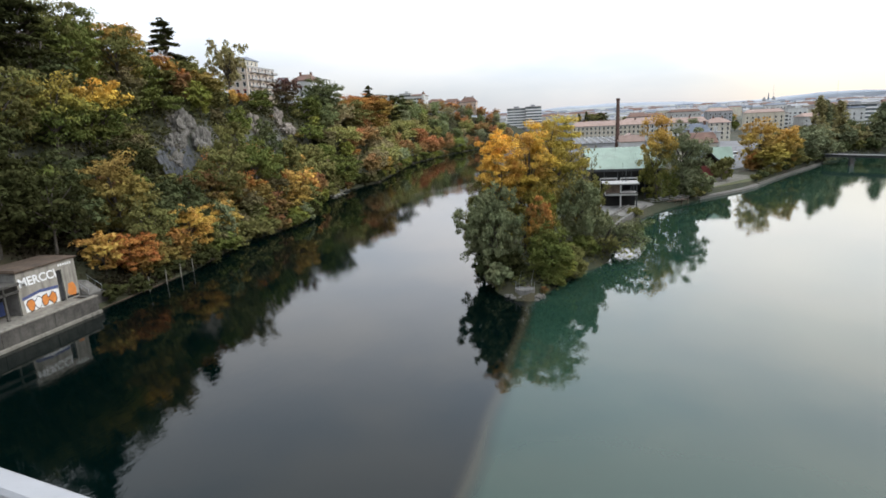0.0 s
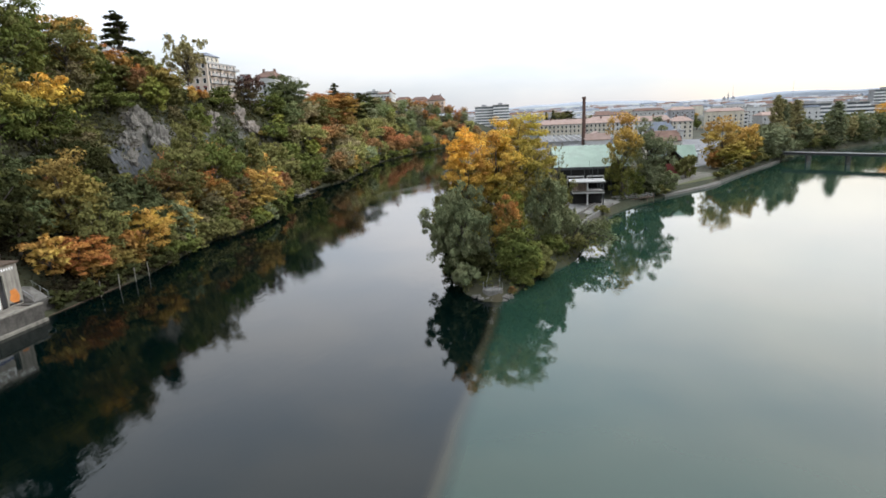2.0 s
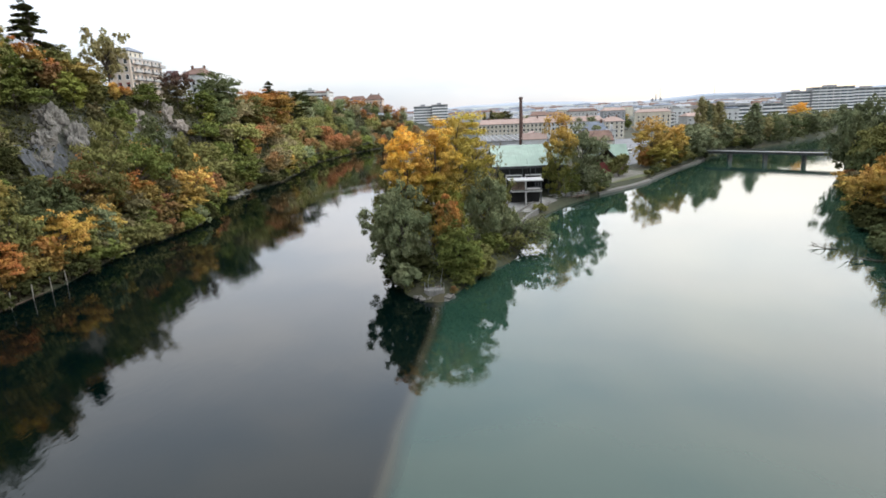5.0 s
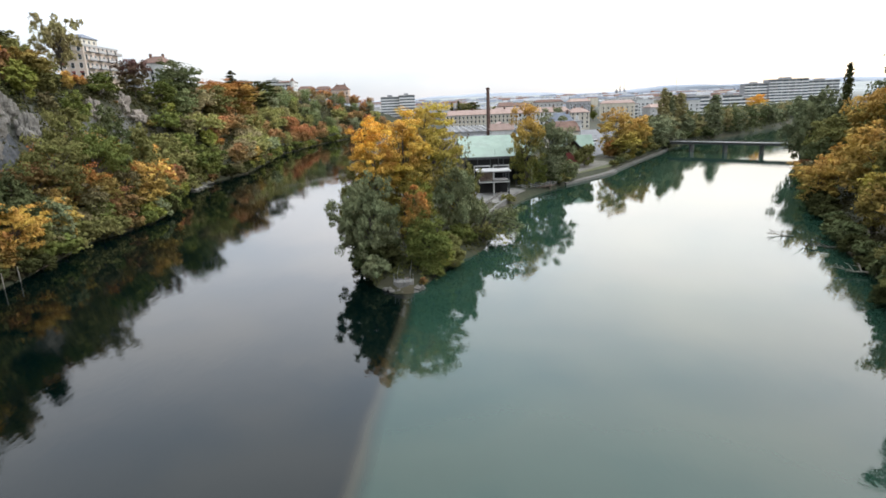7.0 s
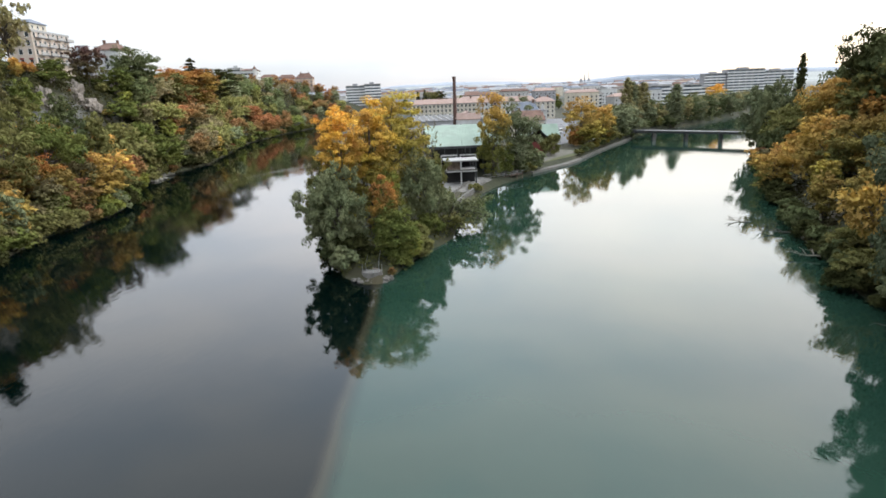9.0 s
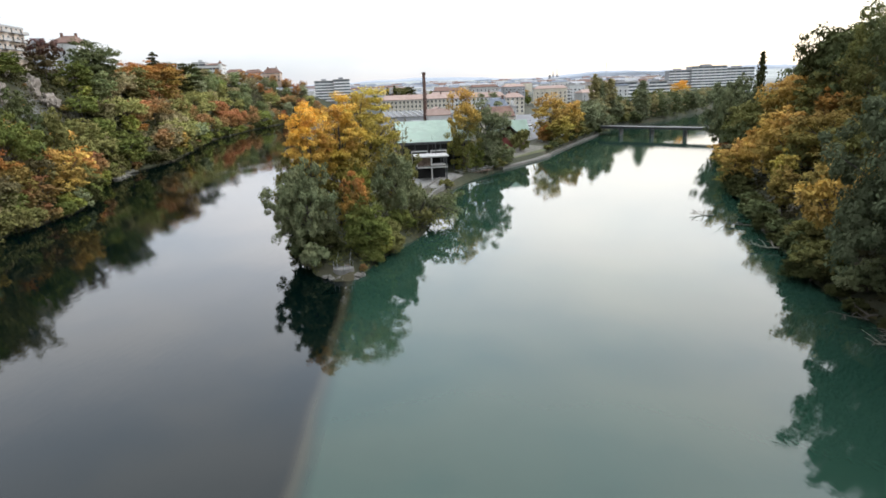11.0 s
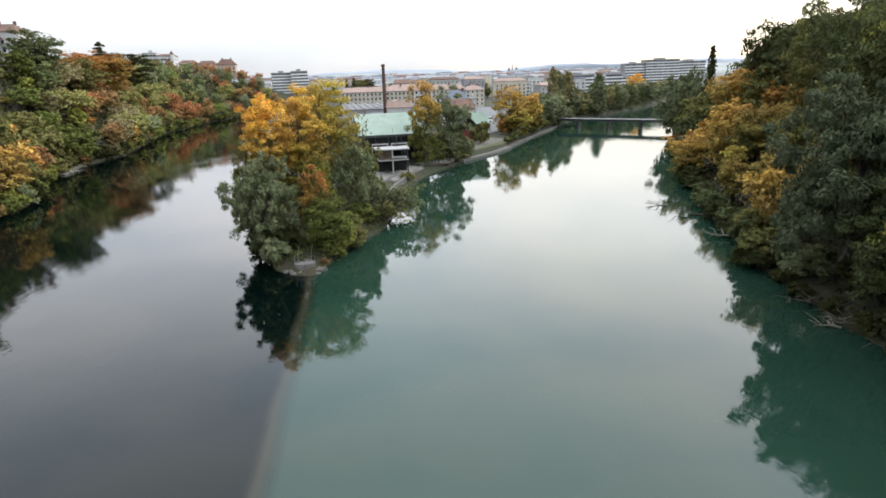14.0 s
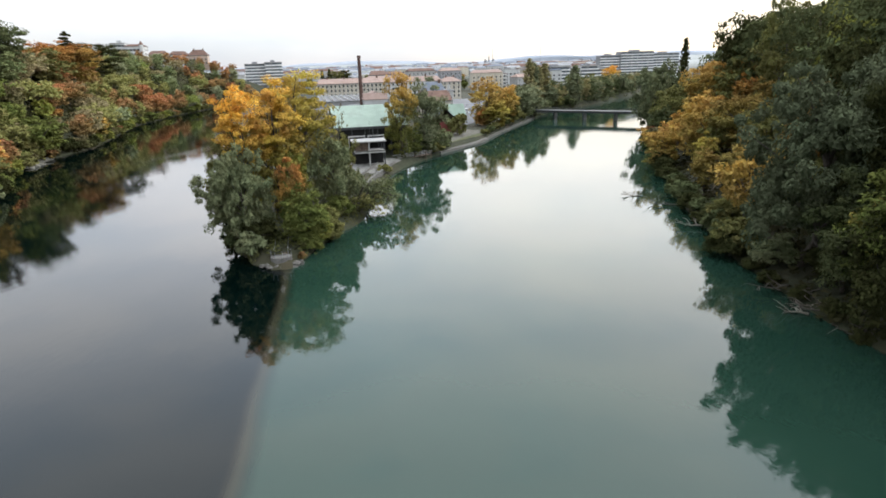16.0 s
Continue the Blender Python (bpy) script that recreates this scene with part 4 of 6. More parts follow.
# the wall of trees behind the footbridge
for i in range(38):
    y = 296 + i * 6.2
    x = float(bank(POINT_RIGHT, y)) - rng.uniform(4, 16)
    c = (HAZED_MOSS, MOSS, PALE_HAZED_OLIVE, HAZED_MOSS)[i * 7 % 4]
    tree("full", x, y, rng.uniform(12, 17), c, says("full", c, "behind the footbridge"), 1, i, 1.25, group="trees behind the footbridge")
for i in range(16):
    y = 225 + i * 11
    x = float(bank(BANK_RIGHT, y)) + rng.uniform(3, 14)
    c = (HAZED_MOSS, PALE_HAZED_OLIVE, HAZED_MOSS)[i % 3]
    tree("full", x, y, rng.uniform(15, 21), c, says("full", c, "on the bank beyond the footbridge"), 1, i, 1.25, group="trees behind the footbridge")

# bushes that hang over the water along the banks
for table, side, y0, y1, gap in ((BANK_LEFT, -1, 73, 560, 4.2), (BANK_RIGHT, 1, -10, 190, 4.4), (POINT_LEFT, 1, 106, 300, 5.0)):
    y = y0
    while y < y1:
        h = rng.uniform(2.8, 5.2)
        c = (OLIVE, GREEN, BROWN, DARK, LIME, RUST)[rng.choice(6, p=(0.3, 0.22, 0.16, 0.16, 0.1, 0.06))]
        # darker leaf colours on these stretches stand in for the shade there
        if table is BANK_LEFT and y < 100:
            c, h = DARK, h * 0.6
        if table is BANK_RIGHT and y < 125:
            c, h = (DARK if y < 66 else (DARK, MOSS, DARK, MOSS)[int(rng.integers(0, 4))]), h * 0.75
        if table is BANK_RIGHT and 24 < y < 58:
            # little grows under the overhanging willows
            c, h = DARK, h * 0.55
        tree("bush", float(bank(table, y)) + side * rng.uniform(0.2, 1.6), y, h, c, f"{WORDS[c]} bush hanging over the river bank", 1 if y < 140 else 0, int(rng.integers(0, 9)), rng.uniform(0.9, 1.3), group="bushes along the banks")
        y += gap * rng.uniform(0.75, 1.3) * (1 + y / 500)


def undergrowth(label, inside, x0, x1, y0, y1, count, seed, colour, per=16, size=0.34, big=0.0):
    """Shrubs, brambles and saplings in one sheet over the ground."""
    r = np.random.default_rng(seed)
    x, y = r.uniform(x0, x1, count * 4), r.uniform(y0, y1, count * 4)
    keep = [i for i in range(count * 4) if inside(x[i], y[i])][:count]
    x, y = x[keep], y[keep]
    rad = 0.5 + big + 1.4 * r.random(len(x)) ** 2
    ob = new("undergrowth", leaf_mesh("undergrowth", r, np.stack([x, y, land_height(x, y) + rad * 0.5, rad], 1), per, size))
    ob.color = (*colour, 1)
    return tagged(ob, label, "undergrowth", kind="stuff")


undergrowth("olive-green scrub covering the rocky slope", lambda x, y: 0.3 < bank(BANK_LEFT, y) - x < 62 and not (y < 77 and bank(BANK_LEFT, y) - x < 15) and not (137 < y < 147 and 24 < bank(BANK_LEFT, y) - x < 37 and (x * 7 + y * 3) % 5 > 1.2), -140, -70, 30, 260, 3600, 3, (0.060, 0.058, 0.026), 16, 0.42)
def on_band(x, y):
    d = (bank(BANK_LEFT, y) - x) * 48 / bank(CLIFF_WIDE, y)
    bare = (138 < y < 148 and 24 < d < 40 and math.sin(x * 0.9 + y * 0.4) > -0.55) or (178 < y < 216 and 24 < d < 34 and math.sin(x * 0.7 + y * 0.5) > 0.1)
    return 16 < d < 50 and not bare


undergrowth("shrubs and creepers clinging to the cliff face", on_band, -150, -85, 60, 420, 3000, 9, (0.066, 0.066, 0.028), 20, 0.42, 0.6)
undergrowth("olive scrub on the steep ground round the rock face", lambda x, y: 13 < bank(BANK_LEFT, y) - x < 40 and not (137 < y < 147 and x > -106), -118, -84, 108, 150, 900, 19, (0.088, 0.088, 0.036), 22, 0.34, 0.2)
# far scrub colours are lifted for haze, as the trees' are
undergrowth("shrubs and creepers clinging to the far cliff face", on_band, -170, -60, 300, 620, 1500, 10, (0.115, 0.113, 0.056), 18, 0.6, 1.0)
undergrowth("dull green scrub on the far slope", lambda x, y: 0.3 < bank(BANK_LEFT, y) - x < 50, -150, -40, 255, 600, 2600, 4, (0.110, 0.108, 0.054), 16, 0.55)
undergrowth("dark scrub under the trees on the hill", lambda x, y: 0.3 < x - bank(BANK_RIGHT, y) < 70, 44, 200, 15, 260, 2800, 5, (0.045, 0.042, 0.020), 15, 0.42)
undergrowth("low scrub and brambles on the point of land", lambda x, y: min(x - bank(POINT_LEFT, y), bank(POINT_RIGHT, y) - x) > 0.2 and y > 80.5, -17, 12, 80, 135, 620, 6, (0.085, 0.088, 0.030), 18, 0.24)
# scrub beside the hut is coloured darker for the shade there
undergrowth("brown brambles and leaf litter beside the hut", lambda x, y: bank(BANK_LEFT, y) - x > 0.9 and not (y < 72.6 and x > -79), -92, -71, 69.2, 100, 420, 12, (0.026, 0.022, 0.013), 26, 0.30, 0.3)
undergrowth("low scrub along the bank behind the footbridge", lambda x, y: 0.4 < bank(POINT_RIGHT, y) - x < 9, 105, 290, 296, 470, 1100, 13, (0.090, 0.100, 0.045), 20, 0.6, 1.6)


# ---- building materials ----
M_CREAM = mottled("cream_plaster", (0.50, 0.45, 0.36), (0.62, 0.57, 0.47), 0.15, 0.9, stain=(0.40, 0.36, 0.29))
M_ROSE = mottled("rose_plaster", (0.48, 0.37, 0.30), (0.58, 0.46, 0.38), 0.15, 0.9, stain=(0.38, 0.29, 0.24))
M_PEACH = mottled("pale_peach_plaster", (0.55, 0.45, 0.37), (0.67, 0.57, 0.475), 0.15, 0.9, stain=(0.45, 0.37, 0.30))
M_WHITE = mottled("white_plaster", (0.50, 0.50, 0.49), (0.64, 0.64, 0.62), 0.2, 0.85, stain=(0.5, 0.49, 0.47))
M_GREY = mottled("grey_plaster", (0.26, 0.26, 0.27), (0.38, 0.38, 0.39), 0.15, 0.9, stain=(0.2, 0.2, 0.2))
M_TILE = mottled("clay_roof_tiles", (0.29, 0.20, 0.165), (0.40, 0.29, 0.245), 0.35, 0.9, bump=0.6)
M_BROWNTILE = mottled("brown_roof_tiles", (0.11, 0.062, 0.046), (0.20, 0.115, 0.085), 0.35, 0.9, bump=0.6)
M_SLATE = mottled("blue_grey_slate", (0.10, 0.12, 0.15), (0.19, 0.21, 0.25), 0.4, 0.7, bump=0.4)
M_GREENROOF = mottled("pale_green_metal_roof", (0.21, 0.29, 0.225), (0.285, 0.365, 0.29), 0.10, 0.6, bump=0.1, stain=(0.19, 0.24, 0.19))
M_BRICK = mottled("soot_dark_brick", (0.060, 0.038, 0.032), (0.135, 0.075, 0.058), 0.8, 0.9, bump=0.6)
M_GLASS = mottled("dark_window_glass", (0.025, 0.028, 0.032), (0.05, 0.055, 0.06), 0.3, 0.12, bump=0.0)
# pale base colour stands in for reflected sky and distance haze
M_FARGLASS = mottled("painted_sky_glazing", (0.10, 0.115, 0.13), (0.17, 0.19, 0.21), 0.2, 0.15, bump=0.0)
M_STEEL = mottled("dark_painted_steel", (0.03, 0.032, 0.034), (0.07, 0.072, 0.075), 0.8, 0.5, bump=0.1)
M_MESH = mottled("grey_wire_mesh", (0.030, 0.033, 0.037), (0.088, 0.093, 0.100), 0.9, 0.7, bump=0.5, stain=(0.04, 0.042, 0.045))
M_ZINC = mottled("galvanised_steel", (0.28, 0.29, 0.30), (0.42, 0.43, 0.44), 0.8, 0.45, bump=0.1, metal=0.6)
M_TIMBER = mottled("weathered_timber", (0.10, 0.07, 0.05), (0.22, 0.16, 0.12), 0.7, 0.85, bump=0.5)
M_ASPHALT = mottled("pale_worn_asphalt", (0.11, 0.11, 0.115), (0.19, 0.19, 0.195), 0.08, 0.9, bump=0.3)
M_WHITEPAINT = mottled("white_paint", (0.68, 0.68, 0.67), (0.80, 0.80, 0.79), 0.6, 0.45, bump=0.05)
# black that stands for shade indoors, and for tyres
M_BLACK = mottled("black_shade_and_rubber", (0.012, 0.012, 0.012), (0.025, 0.024, 0.023), 0.5, 0.9)
M_ORANGEPAINT = mottled("orange_spray_paint", (0.50, 0.16, 0.03), (0.66, 0.24, 0.05), 1.2, 0.6)
M_BLUEPAINT = mottled("blue_spray_paint", (0.03, 0.05, 0.14), (0.07, 0.09, 0.22), 1.2, 0.6)
M_REDPAINT = mottled("dull_red_paint", (0.16, 0.035, 0.03), (0.26, 0.06, 0.05), 1.2, 0.6)
M_BLACKPAINT = mottled("black_spray_paint", (0.012, 0.012, 0.014), (0.03, 0.03, 0.032), 1.2, 0.6)
M_DRIFT = mottled("bleached_driftwood", (0.16, 0.13, 0.10), (0.34, 0.30, 0.25), 1.0, 0.9, bump=0.6)
M_GRAVEL = mottled("river_gravel", (0.075, 0.07, 0.055), (0.17, 0.16, 0.13), 0.9, 0.95, bump=0.9)
M_TURF = mottled("autumn_turf", (0.055, 0.065, 0.024), (0.115, 0.115, 0.045), 0.25, 0.95, bump=0.7)


# ---- buildings ----
def roof_bm(w, d, z, rise, over=0.5, hip=0.0, thick=0.3):
    """A pitched roof over a plan w by d, its ridge along x, hipped by hip at both ends."""
    bm = bmesh.new()
    def ring(dz):
        pts = [(-over, -over, z + dz), (w + over, -over, z + dz), (w + over, d + over, z + dz), (-over, d + over, z + dz), (hip - (over if not hip else 0), d / 2, z + rise + dz), (w - hip + (over if not hip else 0), d / 2, z + rise + dz)]
        return [bm.verts.new(p) for p in pts]
    a, b = ring(0.0), ring(thick)
    for v, flip in ((a, True), (b, False)):
        for f in ((0, 1, 5, 4), (2, 3, 4, 5), (3, 0, 4), (1, 2, 5)):
            if len(f) == 3 and not hip:
                continue
            bm.faces.new([v[i] for i in (f[::-1] if flip else f)])
    for i, j in ((0, 1), (1, 2), (2, 3), (3, 0)) if hip else ((0, 1), (2, 3), (3, 4), (4, 0), (1, 5), (5, 2)):
        bm.faces.new((a[i], a[j], b[j], b[i]))
    return bm


def window_mesh(w, h):
    """A casement: a proud frame, and the glass set back in it."""
    bm = boxes((-w / 2 - 0.12, -0.12, -0.12, w / 2 + 0.12, 0.0, h + 0.12))
    front = [f for f in bm.faces if f.normal.y < -0.9]
    bmesh.ops.inset_region(bm, faces=front, thickness=0.12, depth=-0.08)
    for f in front:
        f.material_index = 1
    me = bpy.data.meshes.new("window")
    bm.to_mesh(me)
    bm.free()
    me.materials.append(M_WHITEPAINT)
    me.materials.append(M_GLASS)
    pane = bpy.data.meshes.new("pane")
    bm = boxes((-w / 2 + 0.04, -0.052, 0.04, -0.03, -0.044, h - 0.04))
    bm.to_mesh(pane)
    bm.free()
    pane.materials.append(M_GLASS)
    return me, pane, w


W_TALL, W_SMALL, W_BAND = window_mesh(1.1, 1.7), window_mesh(0.9, 1.1), window_mesh(2.2, 1.5)


def add_window(win, th, m, panes):
    """A window with its two panes."""
    o = part("window", win[0], None, th)
    o.matrix_basis = m
    if panes:
        for dx in (0.0, win[2] / 2):
            part("pane", win[1], None, o).matrix_basis = pose(dx, 0, 0)


def house(name, label, x, y, z, turn, w, d, h, wall, roof, roof_mat, rows, cols, side_cols=0, win=None, storey=3.2, first=1.0, hip=0.0, rise=3.0, chimneys=(), group="", cornice=True, panes=False):
    """A house with its front on its own -y side; windows in rows on the front and on the end walls."""
    th = thing(name, pose(x, y, z, 0, 0, turn), label, "building", group)
    part("wall", boxes((0, 0, -3, w, d, h)), wall, th)
    if roof == "pitched":
        part("roof", roof_bm(w, d, h, rise, 0.5, hip), roof_mat, th, "pitched tiled roof")
        if not hip:
            bm = bmesh.new()
            for xx in (0.02, w - 0.02):
                bm.faces.new([bm.verts.new(p) for p in ((xx, 0, h), (xx, d, h), (xx, d / 2, h + rise))])
            bmesh.ops.solidify(bm, geom=bm.faces[:], thickness=0.2)
            part("gable", bm, wall, th)
    else:
        part("roof", boxes((-0.3, -0.3, h, w + 0.3, d + 0.3, h + 0.35), (1.0, 1.0, h + 0.35, w - 1.0, d - 1.0, h + 0.5)), roof_mat, th, "flat roof with a raised edge")
        part("stair_head", boxes((w * 0.4, d * 0.3, h + 0.4, w * 0.4 + min(4, w * 0.3), d * 0.3 + min(3, d * 0.4), h + 2.6), bevel=0.05), wall, th)
    if cornice:
        part("cornice", boxes((-0.25, -0.25, h - 0.45, w + 0.25, -0.003, h - 0.02), (w + 0.003, -0.25, h - 0.45, w + 0.25, d + 0.25, h - 0.02)), M_PALE, th, "pale moulded cornice")
    for cx, cy in chimneys:
        part("chimney_stack", boxes((cx - 0.5, cy - 0.4, h + 0.2, cx + 0.5, cy + 0.4, h + rise + 1.2), (cx - 0.6, cy - 0.5, h + rise + 1.2, cx + 0.6, cy + 0.5, h + rise + 1.4)), M_BROWNTILE, th)
    win = win or W_TALL
    for r in range(rows):
        for c in range(cols):
            add_window(win, th, pose((c + 0.5) * w / cols, 0, first + r * storey), panes)
        for c in range(side_cols):
            add_window(win, th, pose(w, (c + 0.5) * d / side_cols, first + r * storey, 0, 0, 90), panes)
    return th


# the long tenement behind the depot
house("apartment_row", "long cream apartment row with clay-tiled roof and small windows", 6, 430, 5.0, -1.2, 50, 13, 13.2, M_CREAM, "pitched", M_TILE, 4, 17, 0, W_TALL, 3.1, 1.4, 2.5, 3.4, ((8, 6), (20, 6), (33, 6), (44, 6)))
house("apartment_row", "long whitish apartment row with clay-tiled roof", 56.5, 429, 5.0, -1.2, 41, 13, 13.0, M_WHITE, "pitched", M_TILE, 4, 13, 0, W_TALL, 3.1, 1.4, 2.0, 3.4, ((6, 6), (18, 6), (30, 6)))
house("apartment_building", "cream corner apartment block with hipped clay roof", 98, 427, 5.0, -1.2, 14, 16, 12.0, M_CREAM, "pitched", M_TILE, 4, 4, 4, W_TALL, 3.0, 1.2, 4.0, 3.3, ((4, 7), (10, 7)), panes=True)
house("gabled_house", "small white house with clay-tiled roof beside the tall chimney", 33.5, 255, 4.0, 90, 12, 10.4, 10.6, M_WHITE, "pitched", M_TILE, 3, 3, 0, W_SMALL, 3.0, 1.6, 0, 3.0, panes=True)
house("gable_front", "white gabled workshop front with two rows of windows", 23.2, 252, 4.0, 0, 9.5, 2.8, 10.4, M_WHITE, "pitched", M_TILE, 3, 4, 0, W_SMALL, 2.8, 1.8, 0, 2.6, cornice=False, panes=True)
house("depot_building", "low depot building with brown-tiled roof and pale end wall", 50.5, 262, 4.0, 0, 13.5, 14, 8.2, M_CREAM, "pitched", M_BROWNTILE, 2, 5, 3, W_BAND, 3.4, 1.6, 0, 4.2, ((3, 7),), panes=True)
house("slate_house", "house with blue-grey slate roof behind the depot", 55.5, 280, 4.0, 0, 10, 9, 12.0, M_GREY, "pitched", M_SLATE, 3, 4, 2, W_SMALL, 3.2, 1.6, 1.5, 4.0, ((8, 4),), panes=True)
house("white_tower_house", "narrow white house beside the depot yard", 64.2, 268, 4.0, 0, 2.4, 9, 12.4, M_WHITE, "flat", M_GREY, 3, 1, 2, W_SMALL, 3.6, 1.8)

# the tall factory chimney
ch = thing("factory_chimney", pose(22.8, 260.5, 3.6), "tall slender dark brick factory chimney with iron bands", "chimney")
part("shaft", tubes([[((0, 0, 0), 1.05), ((0, 0, 10), 0.95), ((0, 0, 28.2), 0.66), ((0, 0, 28.4), 0.82), ((0, 0, 29.3), 0.82)]], 16), M_BRICK, ch)
for k in range(7):
    zz = 5 + k * 3.6
    r = 1.02 - 0.0128 * zz
    part("iron_band", tubes([[((0, 0, zz), r), ((0, 0, zz + 0.14), r)]], 16), M_STEEL, ch)

# the open boat shed with the pale green roof
sh = thing("depot_shed", pose(7.0, 168, 2.4), "open depot hall under a large pale green metal roof", "shed")
part("roof", roof_bm(20, 44, 8.2, 4.9, 0.8, 0, 0.3), M_GREENROOF, sh, "pale green sheet-metal roof")
for k in range(21):
    x = -0.8 + k * 21.6 / 20
    bm = bmesh.new()
    a, b = Vector((x, -0.8, 8.52)), Vector((x, 22, 8.52 + 4.9))
    up = Vector((0, 0, 0.07))
    v = [bm.verts.new(p) for p in (a, a + Vector((0.07, 0, 0)), b + Vector((0.07, 0, 0)), b, a + up, a + up + Vector((0.07, 0, 0)), b + up + Vector((0.07, 0, 0)), b + up)]
    for f in ((4, 5, 6, 7), (0, 1, 5, 4), (1, 2, 6, 5), (3, 0, 4, 7)):
        bm.faces.new([v[i] for i in f])
    part("roof_seam", bm, M_GREENROOF, sh)
part("fascia", boxes((-0.9, -0.95, 7.75, 20.9, -0.82, 8.5)), M_STEEL, sh, "dark eaves board")
# black back wall in place of the shade inside the open hall
part("back_wall", boxes((0, 12, 0, 20, 12.3, 9.5)), M_BLACK, sh, "hall back wall coloured black for shade")
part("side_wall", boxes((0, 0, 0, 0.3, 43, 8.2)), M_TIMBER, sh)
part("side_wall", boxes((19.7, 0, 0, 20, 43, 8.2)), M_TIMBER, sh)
# black panel drawn where the eaves shade the front
part("upper_front", boxes((0.3, 0.2, 6.1, 19.7, 0.4, 7.7)), M_BLACK, sh, "black panel for the shade under the eaves")
for k in range(6):
    part("post", boxes((0.3 + k * 3.8, 0.0, 0, 0.6 + k * 3.8, 0.3, 7.7)), M_STEEL, sh)
rg = house("depot_roof", "flat grey-roofed depot hall behind the green shed", 2, 212, 3.0, 0, 30, 36, 8.6, M_GREY, "flat", M_ASPHALT, 1, 6, 0, W_BAND, 3, 5.0)
# the small gabled shed beside it
gs = thing("gabled_shed", pose(41.5, 214, 2.9), "small open-fronted shed with pale green gabled roof", "shed")
part("roof", roof_bm(14, 7.6, 6.0, 4.0, 0.6, 0, 0.25), M_GREENROOF, gs, "pale green metal roof").matrix_basis = pose(2, 0, 0) @ pose(0, 0, 0, 0, 0, 0)
g2 = part("front_roof", roof_bm(9, 6.4, 5.6, 3.8, 0.5, 0, 0.2), M_STEEL, gs, "dark gable roof")
g2.matrix_basis = pose(10.8, -3.0, 0, 0, 0, 90)
bm = bmesh.new()
bm.faces.new([bm.verts.new(p) for p in ((4.6, -2.9, 0), (10.6, -2.9, 0), (10.6, -2.9, 5.7), (7.6, -2.9, 9.2), (4.6, -2.9, 5.7))])
bmesh.ops.solidify(bm, geom=bm.faces[:], thickness=0.2)
part("gable", bm, M_BROWNTILE, gs, "dark brown boarded gable")
part("door", boxes((5.6, -3.08, 0, 9.6, -2.95, 4.2)), M_REDPAINT, gs, "dull red door")
part("wall", boxes((2.3, 0.2, 0, 15.7, 7.4, 6.0)), M_TIMBER, gs)

# the two-storey concrete pavilion at the water
pv = thing("pavilion", pose(10.3, 150.5, 2.2), "open two-storey concrete pavilion with timber cladding at the water", "pavilion")
part("roof_slab", boxes((-0.5, -0.6, 6.15, 8.6, 6.4, 6.5), bevel=0.03), M_PALE, pv)
part("floor_slab", boxes((0.2, -0.3, 3.3, 8.3, 6.2, 3.65), bevel=0.03), M_PALE, pv)
part("parapet", boxes((0.2, -0.3, 3.65, 8.3, -0.15, 3.95)), M_CONCRETE, pv, "pale edge beam")
for x, y in ((4.0, -0.1), (8.0, 0.0), (0.4, 6.0), (8.0, 6.0), (4.0, 6.0)):
    part("column", boxes((x - 0.17, y - 0.17, 0, x + 0.17, y + 0.17, 6.15), bevel=0.02), M_PALE if x == 4.0 else M_STEEL, pv)
for k in range(18):
    part("cladding_board", boxes((0.3 + k * 0.2, 1.4, 3.66, 0.49 + k * 0.2, 1.46, 6.14)), M_TIMBER, pv)
# black here is the shade under the slabs
part("rear_wall", boxes((0.3, 4.0, 0, 8.1, 4.2, 3.3)), M_BLACK, pv, "rear wall coloured black for shade")
for k in range(3):
    part("rail", tubes([[((4.2, 0.1, 4.0 + k * 0.3), 0.03), ((8.2, 0.1, 4.0 + k * 0.3), 0.03)]], 5), M_STEEL, pv)
part("flue", tubes([[((5.6, 3.5, 6.4), 0.12), ((5.6, 3.5, 9.6), 0.12)], [((4.7, 3.2, 6.4), 0.05), ((4.7, 3.2, 11.6), 0.03)]], 8), M_STEEL, pv, "dark flue and mast")
for x in (9.6, 15.0):
    fr = thing("steel_gantry", pose(x, 160, 2.4), "low white steel goal-like frame in front of the shed", "gantry", "white gantries")
    part("crossbar", boxes((0, 0, 6.4, 4.6, 0.35, 6.75), bevel=0.03), M_PALE, fr)
    for xx in (0, 4.35):
        part("leg", boxes((xx, 0.02, 0, xx + 0.25, 0.33, 6.4)), M_PALE, fr)

# landing stage, stone kerbs and quay along the milky river
dk = thing("landing_stage", pose(0, 0, 0), "weathered timber landing stage with pale handrails", "dock")
a, b = Vector((22.6, 163.0, 1.35)), Vector((34.5, 171.0, 1.35))
u = (b - a).normalized()
n = Vector((-u.y, u.x, 0))
ang = math.degrees(math.atan2(u.y, u.x))
plank = mesh_of("plank", [(-0.13, -1.1, 0), (0.13, -1.1, 0), (0.13, 1.1, 0), (-0.13, 1.1, 0), (-0.13, -1.1, 0.07), (0.13, -1.1, 0.07), (0.13, 1.1, 0.07), (-0.13, 1.1, 0.07)], [(4, 5, 6, 7), (0, 1, 5, 4), (1, 2, 6, 5), (2, 3, 7, 6), (3, 0, 4, 7), (3, 2, 1, 0)], M_TIMBER)
for k in range(48):
    o = part("plank", plank, None, dk)
    o.matrix_basis = pose(*(a + u * (0.15 + k * 0.295)), 0, 0, ang)
